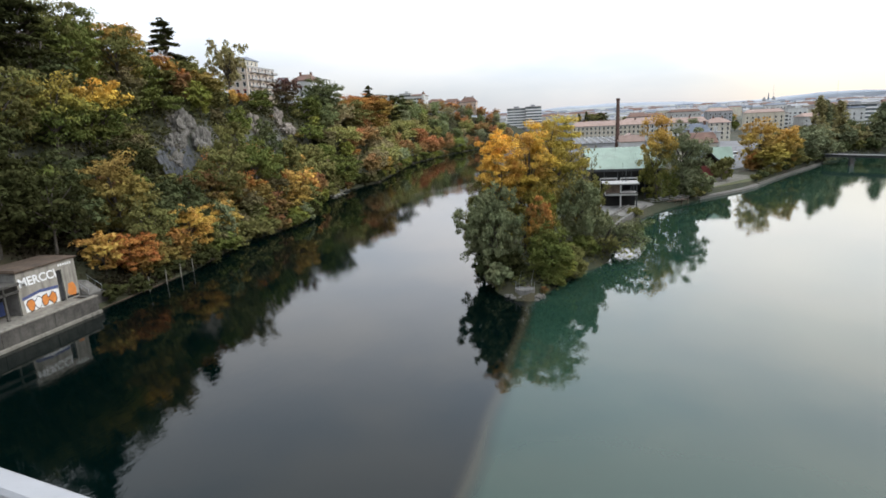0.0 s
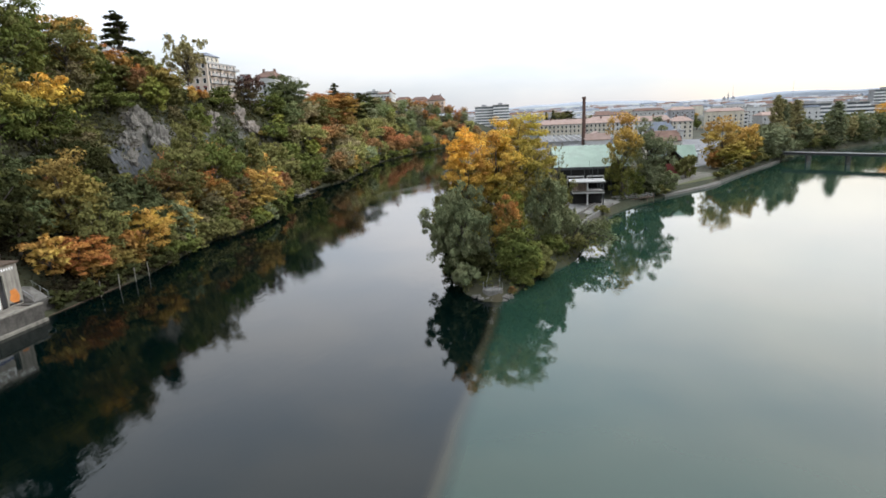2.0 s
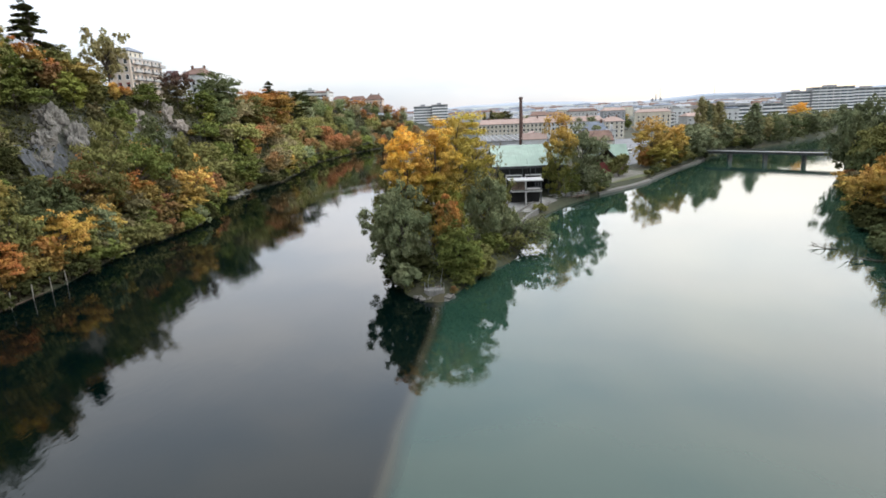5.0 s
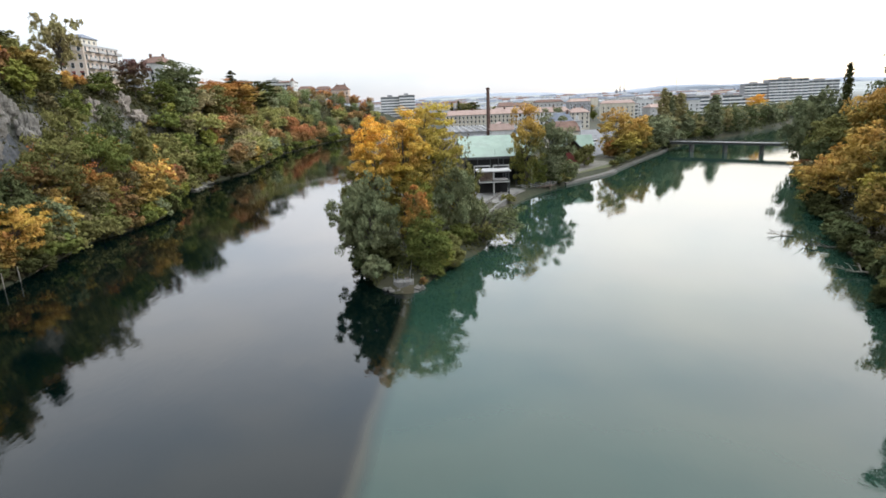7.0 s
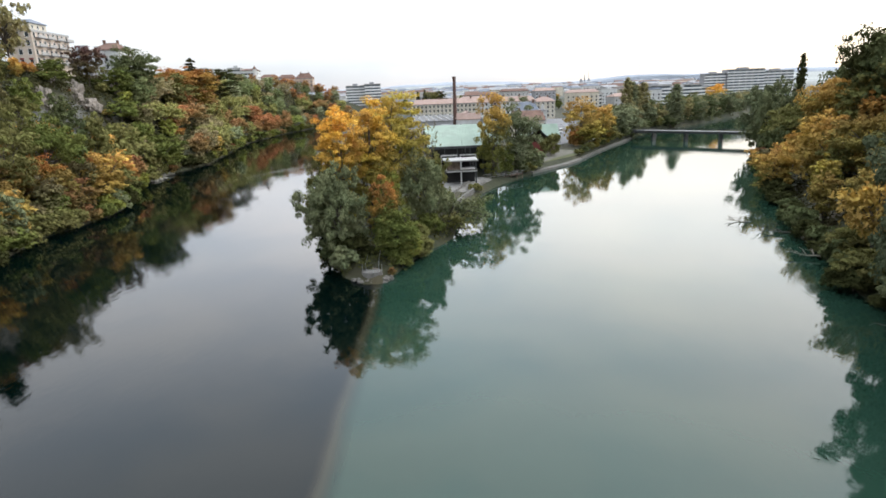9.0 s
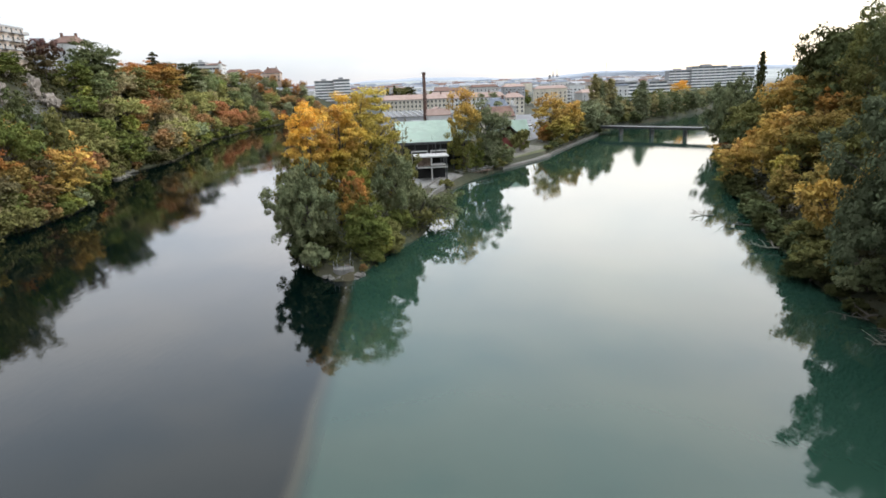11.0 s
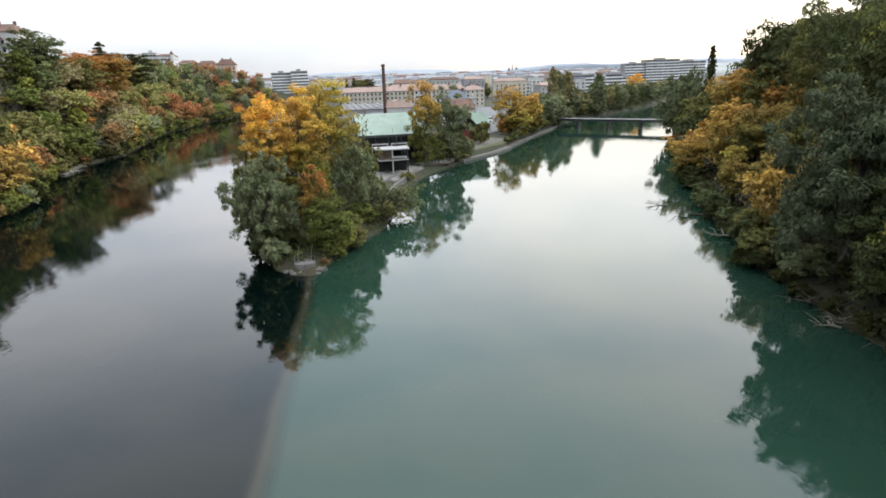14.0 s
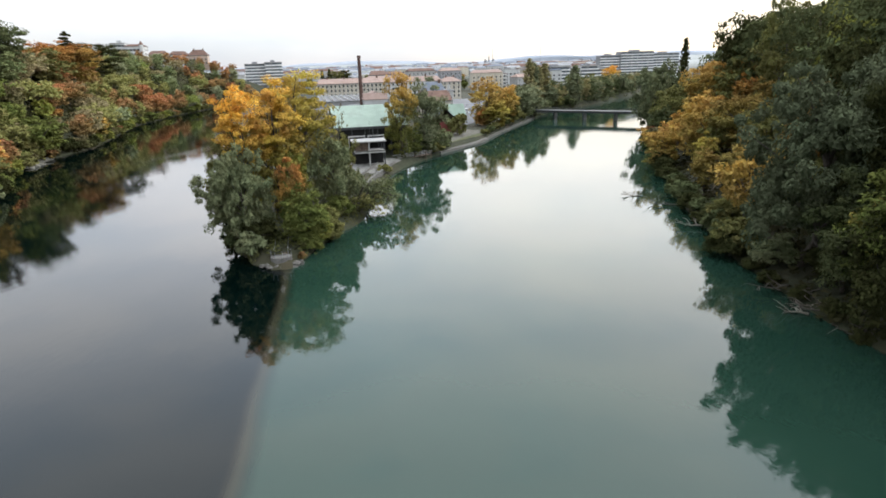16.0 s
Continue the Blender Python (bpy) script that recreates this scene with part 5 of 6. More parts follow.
for side in (-1.05, 1.05):
    for k in range(7):
        p = a + u * (k * 2.35) + n * side
        part("post", tubes([[((p.x, p.y, -2.0), 0.09), ((p.x, p.y, 2.5), 0.08)]], 6), M_TIMBER, dk)
    for zz in (0.6, 1.1):
        p, q = a + n * side, b + n * side
        part("handrail", tubes([[((p.x, p.y, p.z + zz), 0.06), ((q.x, q.y, q.z + zz), 0.06)]], 6), M_PALE, dk)


def kerb_line(name, label, pts, wide, z0, z1, mat, category="kerb"):
    """A run of kerb stones along the points."""
    th = thing(name, pose(0, 0, 0), label, category, kind="structure")
    for (x0, y0), (x1, y1) in zip(pts, pts[1:]):
        run = math.hypot(x1 - x0, y1 - y0)
        m = max(1, round(run / 2.4))
        for k in range(m):
            bm = boxes((0.02, -wide / 2, z0, run / m - 0.02, wide / 2, z1), bevel=0.03)
            o = part("stone", bm, mat, th)
            o.matrix_basis = pose(x0 + (x1 - x0) * k / m, y0 + (y1 - y0) * k / m, 0, 0, 0, math.degrees(math.atan2(y1 - y0, x1 - x0)))
    return th


kerb_line("kerb", "pale stone steps down to the milky river", [(8.0, 119), (13.5, 136), (21.5, 157)], 0.6, 0.2, 2.0, M_CONCRETE)
kerb_line("kerb", "pale stone edge of the waterside path", [(5.2, 122), (10.5, 138), (18.0, 158)], 0.5, 1.6, 2.4, M_CONCRETE)
kerb_line("quay_wall", "low pale concrete quay along the grassy bank", [(39, 178.5), (46, 185.5), (55, 195), (61.5, 203.5), (64.5, 209)], 2.2, -1.5, 0.75, M_ROCK, "quay")
kerb_line("quay_wall", "stone bank edge running to the footbridge", [(65.5, 210), (76, 227), (88, 246), (101, 265), (113, 283)], 0.9, -1.5, 0.8, M_ROCK, "quay")


def sheet(name, label, poly, lift, mat, category):
    """A thin slab that follows the ground inside a four-cornered plan."""
    (x0, y0), (x1, y1), (x2, y2), (x3, y3) = poly
    vs, fs, m = [], [], 14
    for j in range(m + 1):
        for i in range(m + 1):
            s, t = i / m, j / m
            x = (1 - t) * ((1 - s) * x0 + s * x1) + t * ((1 - s) * x3 + s * x2)
            y = (1 - t) * ((1 - s) * y0 + s * y1) + t * ((1 - s) * y3 + s * y2)
            vs.append((x, y, float(land_height(x, y)) + lift))
    for j in range(m):
        for i in range(m):
            k = j * (m + 1) + i
            fs.append((k, k + 1, k + m + 2, k + m + 1))
    ob = new(name, mesh_of(name, vs, fs, mat, True))
    return tagged(ob, label, category, kind="structure")


sheet("road", "pale worn asphalt of the depot yard", [(64, 236), (82, 262), (100, 330), (66, 330)], 0.12, M_ASPHALT, "road")
sheet("road", "pale asphalt street leading into the town", [(66, 331), (100, 331), (128, 420), (100, 424)], 0.12, M_ASPHALT, "road")
sheet("pavement", "gravel path on the grassy bank", [(36, 188), (42, 186), (66, 216), (60, 222)], 0.10, M_GRAVEL, "path")
sheet("lawn", "autumn grass on the river bank", [(43, 187), (63.5, 209.5), (98, 265), (72, 228)], 0.08, M_TURF, "lawn")
sheet("pavement", "grey paved yard round the pavilion", [(6.5, 141), (14, 142), (24.5, 161), (5, 167)], 0.10, M_CONCRETE, "yard")


# parked vehicles
def wheel_bm(r, w):
    bm = bmesh.new()
    bmesh.ops.create_cone(bm, cap_ends=True, segments=14, radius1=r, radius2=r, depth=w, matrix=Matrix.Rotation(math.pi / 2, 4, "X"))
    return bm


def vehicle(name, label, x, y, turn, L, W, H, paint, cab=0.35):
    z = float(land_height(x, y)) + 0.14
    th = thing(name, pose(x, y, z, 0, 0, turn), label, "vehicle", "vehicles parked in the yard")
    bm = boxes((0, -W / 2, 0.35, L, W / 2, 0.55 * H), (cab * L * 0.45, -W / 2 + 0.08, 0.55 * H, L - 0.08, W / 2 - 0.08, H), bevel=0.1)
    part("body", bm, paint, th)
    part("windscreen", boxes((cab * L * 0.45 - 0.02, -W / 2 + 0.2, 0.58 * H, cab * L * 0.45 + 0.06, W / 2 - 0.2, H - 0.2)), M_GLASS, th)
    for s in (-1, 1):
        part("side_window", boxes((cab * L * 0.55, s * (W / 2 - 0.075) - 0.02, 0.6 * H, L * 0.9, s * (W / 2 - 0.075) + 0.02, H - 0.22)), M_GLASS, th)
        for xx in (0.18 * L, 0.8 * L):
            o = part("wheel", wheel_bm(0.33, 0.22), M_BLACK, th)
            o.matrix_basis = pose(xx, s * (W / 2 - 0.1), 0.33)
            part("rim", wheel_bm(0.19, 0.24), M_ZINC, o)


vehicle("van", "white delivery van parked in the depot yard", 70.5, 279, 20, 5.4, 2.0, 2.4, M_WHITEPAINT, 0.5)
vehicle("van", "white delivery van parked beside another", 74.0, 286, 20, 5.4, 2.0, 2.4, M_WHITEPAINT, 0.5)
vehicle("car", "white car parked in the depot yard", 68.5, 272, 30, 4.3, 1.75, 1.5, M_WHITEPAINT, 0.6)
vehicle("car", "grey car parked in the depot yard", 66.8, 258, 25, 4.3, 1.75, 1.5, M_GREY, 0.6)
vehicle("van", "white box van at the end of the yard", 80.5, 310, 75, 6.0, 2.2, 2.8, M_WHITEPAINT, 0.4)

# the low depot hall in front of the apartment rows, with rows of white rooflights
dh = thing("depot_hall", pose(6, 316, 3.5), "wide low depot hall with rows of white rooflights", "building")
part("wall", boxes((0, 0, -2, 40, 84, 7.6)), M_GREY, dh)
part("roof", boxes((-0.4, -0.4, 7.603, 40.4, 84.4, 8.0)), M_ASPHALT, dh, "grey flat roof")
for j in range(8):
    for i in range(10):
        part("rooflight", boxes((1.4 + i * 3.9, 4 + j * 10, 8.003, 3.2 + i * 3.9, 5.6 + j * 10, 8.8), bevel=0.12), M_PALE, dh)

for x, y in ((66.5, 243), (73, 262), (58, 226)):
    la = thing("street_lamp", pose(x, y, float(land_height(x, y))), "slim grey street lamp beside the yard", "street lamp", "street lamps")
    part("pole", tubes([[((0, 0, 0), 0.09), ((0, 0, 5.6), 0.06), ((-0.5, -0.2, 6.2), 0.05), ((-1.2, -0.4, 6.3), 0.04)]], 6), M_ZINC, la)
    part("lamp_head", boxes((-1.7, -0.52, 6.22, -1.0, -0.28, 6.38), bevel=0.03), M_STEEL, la)


# ---- the concrete hut and pier on the clear river ----
pier = thing("pier", pose(-71, 30, 0), "stained concrete pier with a pale ledge at the waterline", "pier")
# these panels carry the shade on the pier in their colour
for k in range(5):
    y0 = -2 + k * 8.0
    part("wall_panel", boxes((-0.5, y0 + 0.02, -2.5, 0.0, min(y0 + 7.98, 37.8), 2.55), bevel=0.02), M_SHADECON, pier)
part("end_wall", boxes((-3.2, 37.3, -2.5, -0.51, 37.8, 2.55), bevel=0.02), M_SHADECON, pier)
part("coping", boxes((-0.62, -2, 2.56, 0.1, 37.9, 2.78), bevel=0.03), M_SAND, pier, "worn concrete coping")
part("ledge", boxes((0.003, -2, -1.0, 0.45, 37.9, 0.42), bevel=0.04), M_SAND, pier, "pale ledge at the waterline")
part("deck", boxes((-16, -2, 1.9, -0.51, 37.29, 2.35)), M_SAND, pier, "grey concrete deck")

hut = thing("river_hut", pose(-75.2, 59.0, 2.36), "two-storey grey concrete hut covered in graffiti on the pier", "hut")
part("wall", boxes((-6.2, 0, 0, -0.3, 9.9, 6.2)), M_CONCRETE, hut)
# the river front, with its tall opening
part("front_wall", boxes((-0.297, 0, 0, 0, 6.4, 6.2), (-0.297, 7.35, 0, 0, 9.9, 6.2), (-0.297, 6.4, 4.9, 0, 7.35, 6.2)), M_BUFF, hut, "buff sprayed concrete front")
# a black slab fills the doorway in place of its shade
part("opening", boxes((-0.296, 6.4, 0, -0.22, 7.35, 4.9)), M_BLACK, hut, "tall doorway filled black for shade")
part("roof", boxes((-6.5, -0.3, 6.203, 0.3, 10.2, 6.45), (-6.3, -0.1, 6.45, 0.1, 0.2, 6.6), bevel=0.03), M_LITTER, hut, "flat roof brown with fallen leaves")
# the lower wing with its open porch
# the porch's shade is painted as a black back wall
part("wing_wall", boxes((-6.2, -14, 0, -2.6, -0.003, 4.6)), M_BLACK, hut, "porch back wall coloured black for shade")
# canopy, beam and posts use the concrete with shade in its colour
part("canopy", boxes((-6.3, -14, 4.6, 0.5, -0.003, 4.95), bevel=0.03), M_SHADECON, hut, "concrete canopy of the porch")
part("beam", boxes((-0.1, -14, 3.5, 0.2, -0.003, 3.85), bevel=0.02), M_SHADECON, hut)
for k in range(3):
    part("porch_post", boxes((-0.1, -13.6 + k * 5.6, 0, 0.2, -13.3 + k * 5.6, 4.6), bevel=0.02), M_SHADECON, hut)
for k, (y0, y1, z0, z1, mt) in enumerate(((-1.9, -0.4, 0.2, 2.2, M_BLUEPAINT), (-4.2, -2.3, 0.3, 2.0, M_BLUEPAINT), (-3.2, -1.2, 2.2, 3.2, M_REDPAINT), (-6.4, -4.6, 0.4, 2.2, M_REDPAINT))):
    part("spray_patch", boxes((-2.597, y0, z0, -2.58, y1, z1), bevel=0.006), mt, hut)
# sprayed writing and blocks of colour
txt = bpy.data.curves.new("graffiti", "FONT")
txt.body, txt.size, txt.extrude, txt.offset, txt.shear, txt.space_character = "MERCCI", 1.75, 0.006, 0.05, -0.12, 1.0
txt.align_x = "CENTER"
txt.materials.append(M_WHITEPAINT)
word = new("graffiti", txt)
word.parent = hut
word.matrix_basis = pose(0.012, 3.35, 4.05, 90, 0, 90)
tagged(word, "white sprayed capital letters")
for k in range(6):
    part("small_mark", boxes((0.004, 6.9 + k * 0.42, 5.42, 0.014, 7.15 + k * 0.42, 5.78)), M_WHITEPAINT, hut, "white sprayed mark")
for k in range(4):
    part("small_mark", boxes((0.004, 2.9 + k * 0.42, 2.55, 0.014, 3.15 + k * 0.42, 2.85)), M_WHITEPAINT, hut, "white sprayed mark")


def blob(pts, x, thick):
    """A flat sprayed shape with softened corners, standing on the wall's own plane."""
    bm = bmesh.new()
    lo = [bm.verts.new((x, y, z)) for y, z in pts]
    f = bm.faces.new(lo)
    r = bmesh.ops.extrude_face_region(bm, geom=[f])
    for v in r["geom"]:
        if isinstance(v, bmesh.types.BMVert):
            v.co.x += thick
    bmesh.ops.recalc_face_normals(bm, faces=bm.faces[:])
    return bm


def letter_shape(cy, cz, w, h, seed):
    r = random.Random(seed)
    return [(cy + math.cos(a) * w * r.uniform(0.62, 1.1), cz + math.sin(a) * h * r.uniform(0.7, 1.1)) for a in [k * math.tau / 11 for k in range(11)]]


part("spray_ground", blob([(0.6, 0.25), (6.2, 0.25), (6.3, 2.25), (3.2, 2.5), (0.5, 2.05)], 0.004, 0.006), M_WHITEPAINT, hut, "white ground of a sprayed picture")
part("spray_band", blob([(0.3, 2.1), (3.1, 2.55), (6.3, 2.32), (6.35, 2.75), (3.2, 2.95), (0.35, 2.5)], 0.010, 0.006), M_BLUEPAINT, hut, "blue sprayed edge over the picture")
part("spray_drip", blob([(6.45, 0.3), (7.2, 0.3), (7.15, 2.9), (6.5, 2.6)], 0.010, 0.006), M_BLACKPAINT, hut)
for k, cy in enumerate((1.5, 2.75, 3.9, 5.2)):
    part("spray_outline", blob(letter_shape(cy, 1.2, 0.80, 1.02, k), 0.012, 0.006), M_BLACKPAINT, hut)
    part("spray_letter", blob(letter_shape(cy, 1.2, 0.66, 0.86, k), 0.02, 0.006), M_ORANGEPAINT if k != 1 else M_WHITEPAINT, hut, "orange bubble shape")
part("spray_letter", blob(letter_shape(8.6, 1.45, 0.95, 1.35, 9), 0.012, 0.006), M_ORANGEPAINT, hut, "dull orange bubble shape")
part("spray_outline", blob([(7.5, 0.2), (9.6, 0.2), (9.7, 0.5), (7.6, 0.55)], 0.012, 0.006), M_BLACKPAINT, hut)

st = thing("concrete_steps", pose(-73.6, 68.95, 2.36), "short flight of grey concrete steps beside the hut", "steps")
for k in range(9):
    part("step", boxes((-4.2, 0.02 * k, 0.003 + k * 0.19, -k * 0.3, 2.6, 0.193 + k * 0.19), bevel=0.015), M_CONCRETE, st)
part("support", boxes((-4.2, -1.6, -3.4, 0.6, 2.9, 0.0)), M_SHADECON, st)
for y in (0.0, 2.7):
    part("handrail", tubes([[((0.1, y, 0.9), 0.03), ((-2.6, y, 2.6), 0.03)]], 6), M_ZINC, st)
    for k in range(3):
        part("post", tubes([[((-k * 1.2, y, 0.1 + k * 0.72), 0.025), ((-k * 1.2, y, 0.96 + k * 0.72), 0.025)]], 6), M_ZINC, st)

for i, (y, x) in enumerate(((78.8, -70.9), (83.3, -70.9), (87.8, -71.2), (91.9, -71.5))):
    po = thing("mooring_post", pose(x, y, 0, 2 * (i - 1.5), 1.5, 0), "pale weathered mooring post standing in the river", "post", "mooring posts")
    part("shaft", tubes([[((0, 0, -2.5), 0.10), ((0, 0, 2.6), 0.085), ((0, 0, 2.66), 0.05)]], 8), M_SAND, po)

kerb_line("kerb", "low stone edge along the foot of the cliff", [(-72.2, 69.5), (-72.0, 80), (-72.4, 92), (-74, 104)], 0.3, -0.8, 0.12, M_LITTER)


# ---- rocks ----
def rock(name, label, x, y, z, size, seed, mat, squash=(1, 1, 1), turn=0.0, detail=3, group=""):
    """A broken, ledged boulder."""
    bm = bmesh.new()
    bmesh.ops.create_icosphere(bm, subdivisions=detail, radius=1.0)
    off = Vector((seed * 3.7, seed * 1.3, seed * 2.1))
    for v in bm.verts:
        d = v.co.normalized()
        k = 1 + 0.55 * noise.noise(d * 1.4 + off) + 0.28 * noise.noise(d * 3.4 + off) + 0.12 * noise.noise(d * 8 + off)
        # upright cracks and small broken edges
        k += 0.035 * noise.noise(Vector((d.x * 8, d.y * 8, d.z * 3)) + off) + (0.05 * noise.noise(d * 19 + off) if detail > 4 else 0)
        v.co = d * k
        v.co.z = v.co.z * 0.6 + 0.4 * round(v.co.z * 4) / 4
        v.co = Vector((v.co.x * squash[0], v.co.y * squash[1], v.co.z * squash[2])) * size
    me = bpy.data.meshes.new(name)
    bm.to_mesh(me)
    bm.free()
    me.materials.append(mat)
    ob = new(name, me)
    ob.matrix_basis = pose(x, y, z, 0, 0, turn)
    return tagged(ob, label, "rock", group)


for i, (y, z, s, q) in enumerate(((141, 29, 4.6, (0.5, 1.1, 1.0)), (144, 23, 4.2, (0.5, 0.9, 1.2)), (136, 24, 4.4, (0.5, 1.1, 0.9)), (132, 19, 4.0, (0.5, 1.3, 0.9)), (104, 19.5, 2.6, (0.6, 2.2, 0.35)), (194.5, 28.5, 4.0, (0.6, 1.0, 1.2)), (218.3, 30.5, 4.6, (0.6, 0.9, 1.2)), (224, 26.5, 4.8, (0.6, 1.3, 0.7)), (209.2, 35.2, 3.4, (0.6, 1.2, 0.8)), (248, 30.5, 5.2, (0.6, 1.0, 1.1)))):
    # set each face into the slope where the ground reaches that height
    x = cliff_x(y, z) + 0.5
    rock("cliff_rock", "bare grey limestone face with ledges in the wooded cliff", x, y, z, s * 0.82, i + 1, M_ROCK if i < 5 else M_PALEROCK, q, 6 * (i % 5) - 12, 5 if i < 4 else 4, "cliff rocks")
for i in range(7):
    y = 204 + i * 3.2
    rock("shore_rock", "pale flat rock slab at the river's edge", float(bank(BANK_LEFT, y)) + 0.4 + 0.5 * (i % 2), y, 0.2, 1.3 + 0.4 * (i % 3), i + 21, M_GRAVEL, (1.2, 1.4, 0.45), i * 40, 2, "shore rocks")
netting = thing("rock_netting", pose(0, 0, 0), "dark grey steel mesh draped over the foot of the rock face", "netting")
vs, fs, nu, nv = [], [], 40, 14
for j in range(nv + 1):
    for i in range(nu + 1):
        y, z = 124.0 + 14.0 * i / nu, 14.5 + 8.5 * j / nv + 0.8 * math.sin(i * 0.35)
        x = cliff_x(y, z)
        vs.append((x + 1.5 + 0.30 * math.sin(i * 1.3) + 0.15 * math.sin(i * 2.9 + j), y, z))
for j in range(nv):
    for i in range(nu):
        k = j * (nu + 1) + i
        fs.append((k, k + 1, k + nu + 2, k + nu + 1))
part("mesh_sheet", mesh_of("mesh_sheet", vs, fs, M_MESH, True), None, netting)
for i in range(0, nu + 1, 8):
    part("cable", tubes([[((vs[j * (nu + 1) + i][0] + 0.1, *vs[j * (nu + 1) + i][1:]), 0.05) for j in range(0, nv + 1, 2)]], 5), M_STEEL, netting)

# ---- the tip of the point: viewing deck, rocks and gravel ----
vd = thing("viewing_deck", pose(-6.0, 79.4, -0.25), "small rounded concrete viewing deck with railing at the tip", "deck")
bm = bmesh.new()
bmesh.ops.create_cone(bm, cap_ends=True, segments=28, radius1=1.6, radius2=1.5, depth=1.5, matrix=Matrix.Translation((0, 0.3, 0.75)) @ Matrix.Diagonal((1, 0.8, 1, 1)))
part("platform", bm, M_CONCRETE, vd)
part("path", boxes((-0.95, 1.2, 0.2, 0.95, 14.0, 1.47)), M_TIMBER, vd, "concrete path leading back under the trees")
ring = [(1.45 * math.cos(a), 0.3 + 1.15 * math.sin(a)) for a in np.linspace(math.radians(160), math.radians(380), 12)]
for zz in (2.0, 2.45):
    part("rail", tubes([[((x, y, zz), 0.025) for x, y in ring]], 6), M_STEEL, vd)
for x, y in ring[::2]:
    part("post", tubes([[((x, y, 1.4), 0.025), ((x, y, 2.45), 0.025)]], 6), M_ZINC, vd)
for s in (-1, 1):
    part("handrail", tubes([[((s * 0.95, 1.0, 2.4), 0.03), ((s * 0.95, 9.0, 2.4), 0.03)]], 6), M_ZINC, vd, "grey handrail")
    for k in range(5):
        part("post", tubes([[((s * 0.95, 1.2 + k * 1.9, 1.4), 0.025), ((s * 0.95, 1.2 + k * 1.9, 2.4), 0.025)]], 6), M_ZINC, vd)
for i in range(22):
    r = random.Random(i)
    a = radians(185 + i * 8.4)
    k = r.uniform(1.7, 2.7)
    rock("shore_rock", "rounded grey stone at the tip of the point", -6.0 + math.cos(a) * k * 1.05, 79.4 + math.sin(a) * k * 0.72, r.uniform(-0.1, 0.3), r.uniform(0.25, 0.55), i + 41, M_ROCK, (1.2, 1.0, 0.7), i * 51, 2, "stones at the tip")

# ---- the bridge over the milky river ----
BX, BY, BZ = 111.0, 286.0, 4.4
bv = Vector((152.0 - BX, 241.0 - BY, 0))
blen = bv.length
br = thing("footbridge", pose(BX, BY, 0, 0, 0, math.degrees(math.atan2(bv.y, bv.x))), "low dark steel girder bridge on slender piers with thin railings", "bridge")
part("girder", boxes((-4, -2.6, BZ - 0.95, blen + 14, -2.3, BZ - 0.05), (-4, 2.3, BZ - 0.95, blen + 14, 2.6, BZ - 0.05)), M_STEEL, br)
part("deck", boxes((-4, -2.9, BZ - 0.047, blen + 14, 2.9, BZ + 0.15), bevel=0.02), M_STEEL, br, "dark bridge deck")
for k in range(1, 5):
    x = k * blen / 3.9
    part("pier", boxes((x - 0.35, -2.0, -3, x + 0.35, 2.0, BZ - 0.95), (x - 0.45, -2.7, BZ - 1.3, x + 0.45, 2.7, BZ - 0.952), bevel=0.04), M_STEEL, br)
for s in (-2.75, 2.75):
    for zz in (0.65, 1.15):
        part("rail", boxes((-4, s - 0.04, BZ + zz, blen + 14, s + 0.04, BZ + zz + 0.07)), M_STEEL, br)
    for k in range(32):
        x = -3.8 + k * (blen + 17) / 31
        part("railing_post", boxes((x - 0.03, s - 0.03, BZ + 0.15, x + 0.03, s + 0.03, BZ + 1.15)), M_STEEL, br)
part("abutment", boxes((-9, -3.4, -2, -3.5, 3.4, BZ - 0.05)), M_CONCRETE, br)

# ---- houses on top of the cliff ----
house("cream_house", "tall cream apartment house with red shutters at the cliff edge", -139.0, 221, 41, 0, 9.6, 23, 11.9, M_PEACH, "flat", M_ZINC, 4, 3, 8, W_TALL, 2.95, 1.0, panes=True)
ho = [o for o in bpy.data.objects if o.name.startswith("cream_house")][0]
for r, c in ((0, 0), (0, 1), (1, 0), (2, 0), (0, 2)):
    part("awning", boxes(((c + 0.5) * 3.2 - 0.7, -0.45, 2.1 + r * 2.95, (c + 0.5) * 3.2 + 0.7, -0.13, 2.75 + r * 2.95), bevel=0.02), M_REDPAINT, ho, "dull red awning")
for r in range(4):
    for k in range(4):
        bal = part("balcony", boxes((9.75, 1.2 + k * 6.0, 0.7 + r * 2.95, 11.3, 5.6 + k * 6.0, 0.9 + r * 2.95), bevel=0.02), M_GREY, ho, "grey balcony slab")
        part("parapet", boxes((11.2, 1.2 + k * 6.0, 0.903 + r * 2.95, 11.3, 5.6 + k * 6.0, 1.75 + r * 2.95)), M_PALE, bal)
at = thing("attic_storey", pose(-138.2, 222.2, 53.3), "set-back attic storey with a slate mansard roof", "building")
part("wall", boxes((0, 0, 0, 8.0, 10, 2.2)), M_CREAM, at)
part("roof", roof_bm(8.0, 10, 2.2, 1.6, 0.4, 2.0), M_SLATE, at, "grey mansard roof")
for k in range(3):
    add_window(W_SMALL, at, pose(8.0, 1.6 + k * 3.2, 0.5, 0, 0, 90), True)
house("grey_apartment_house", "long grey-cream apartment house above the cliff", -147, 264, 40, 2, 14, 22, 9.5, M_GREY, "flat", M_ZINC, 3, 4, 7, W_TALL, 3.1, 1.2, panes=True)
house("white_house", "white villa with brown hipped roof behind the trees", -138.5, 279, 38, 0, 11, 14, 12.5, M_WHITE, "pitched", M_BROWNTILE, 3, 3, 4, W_TALL, 3.2, 1.4, 3.0, 3.4, ((3, 6), (8, 8)), panes=True)
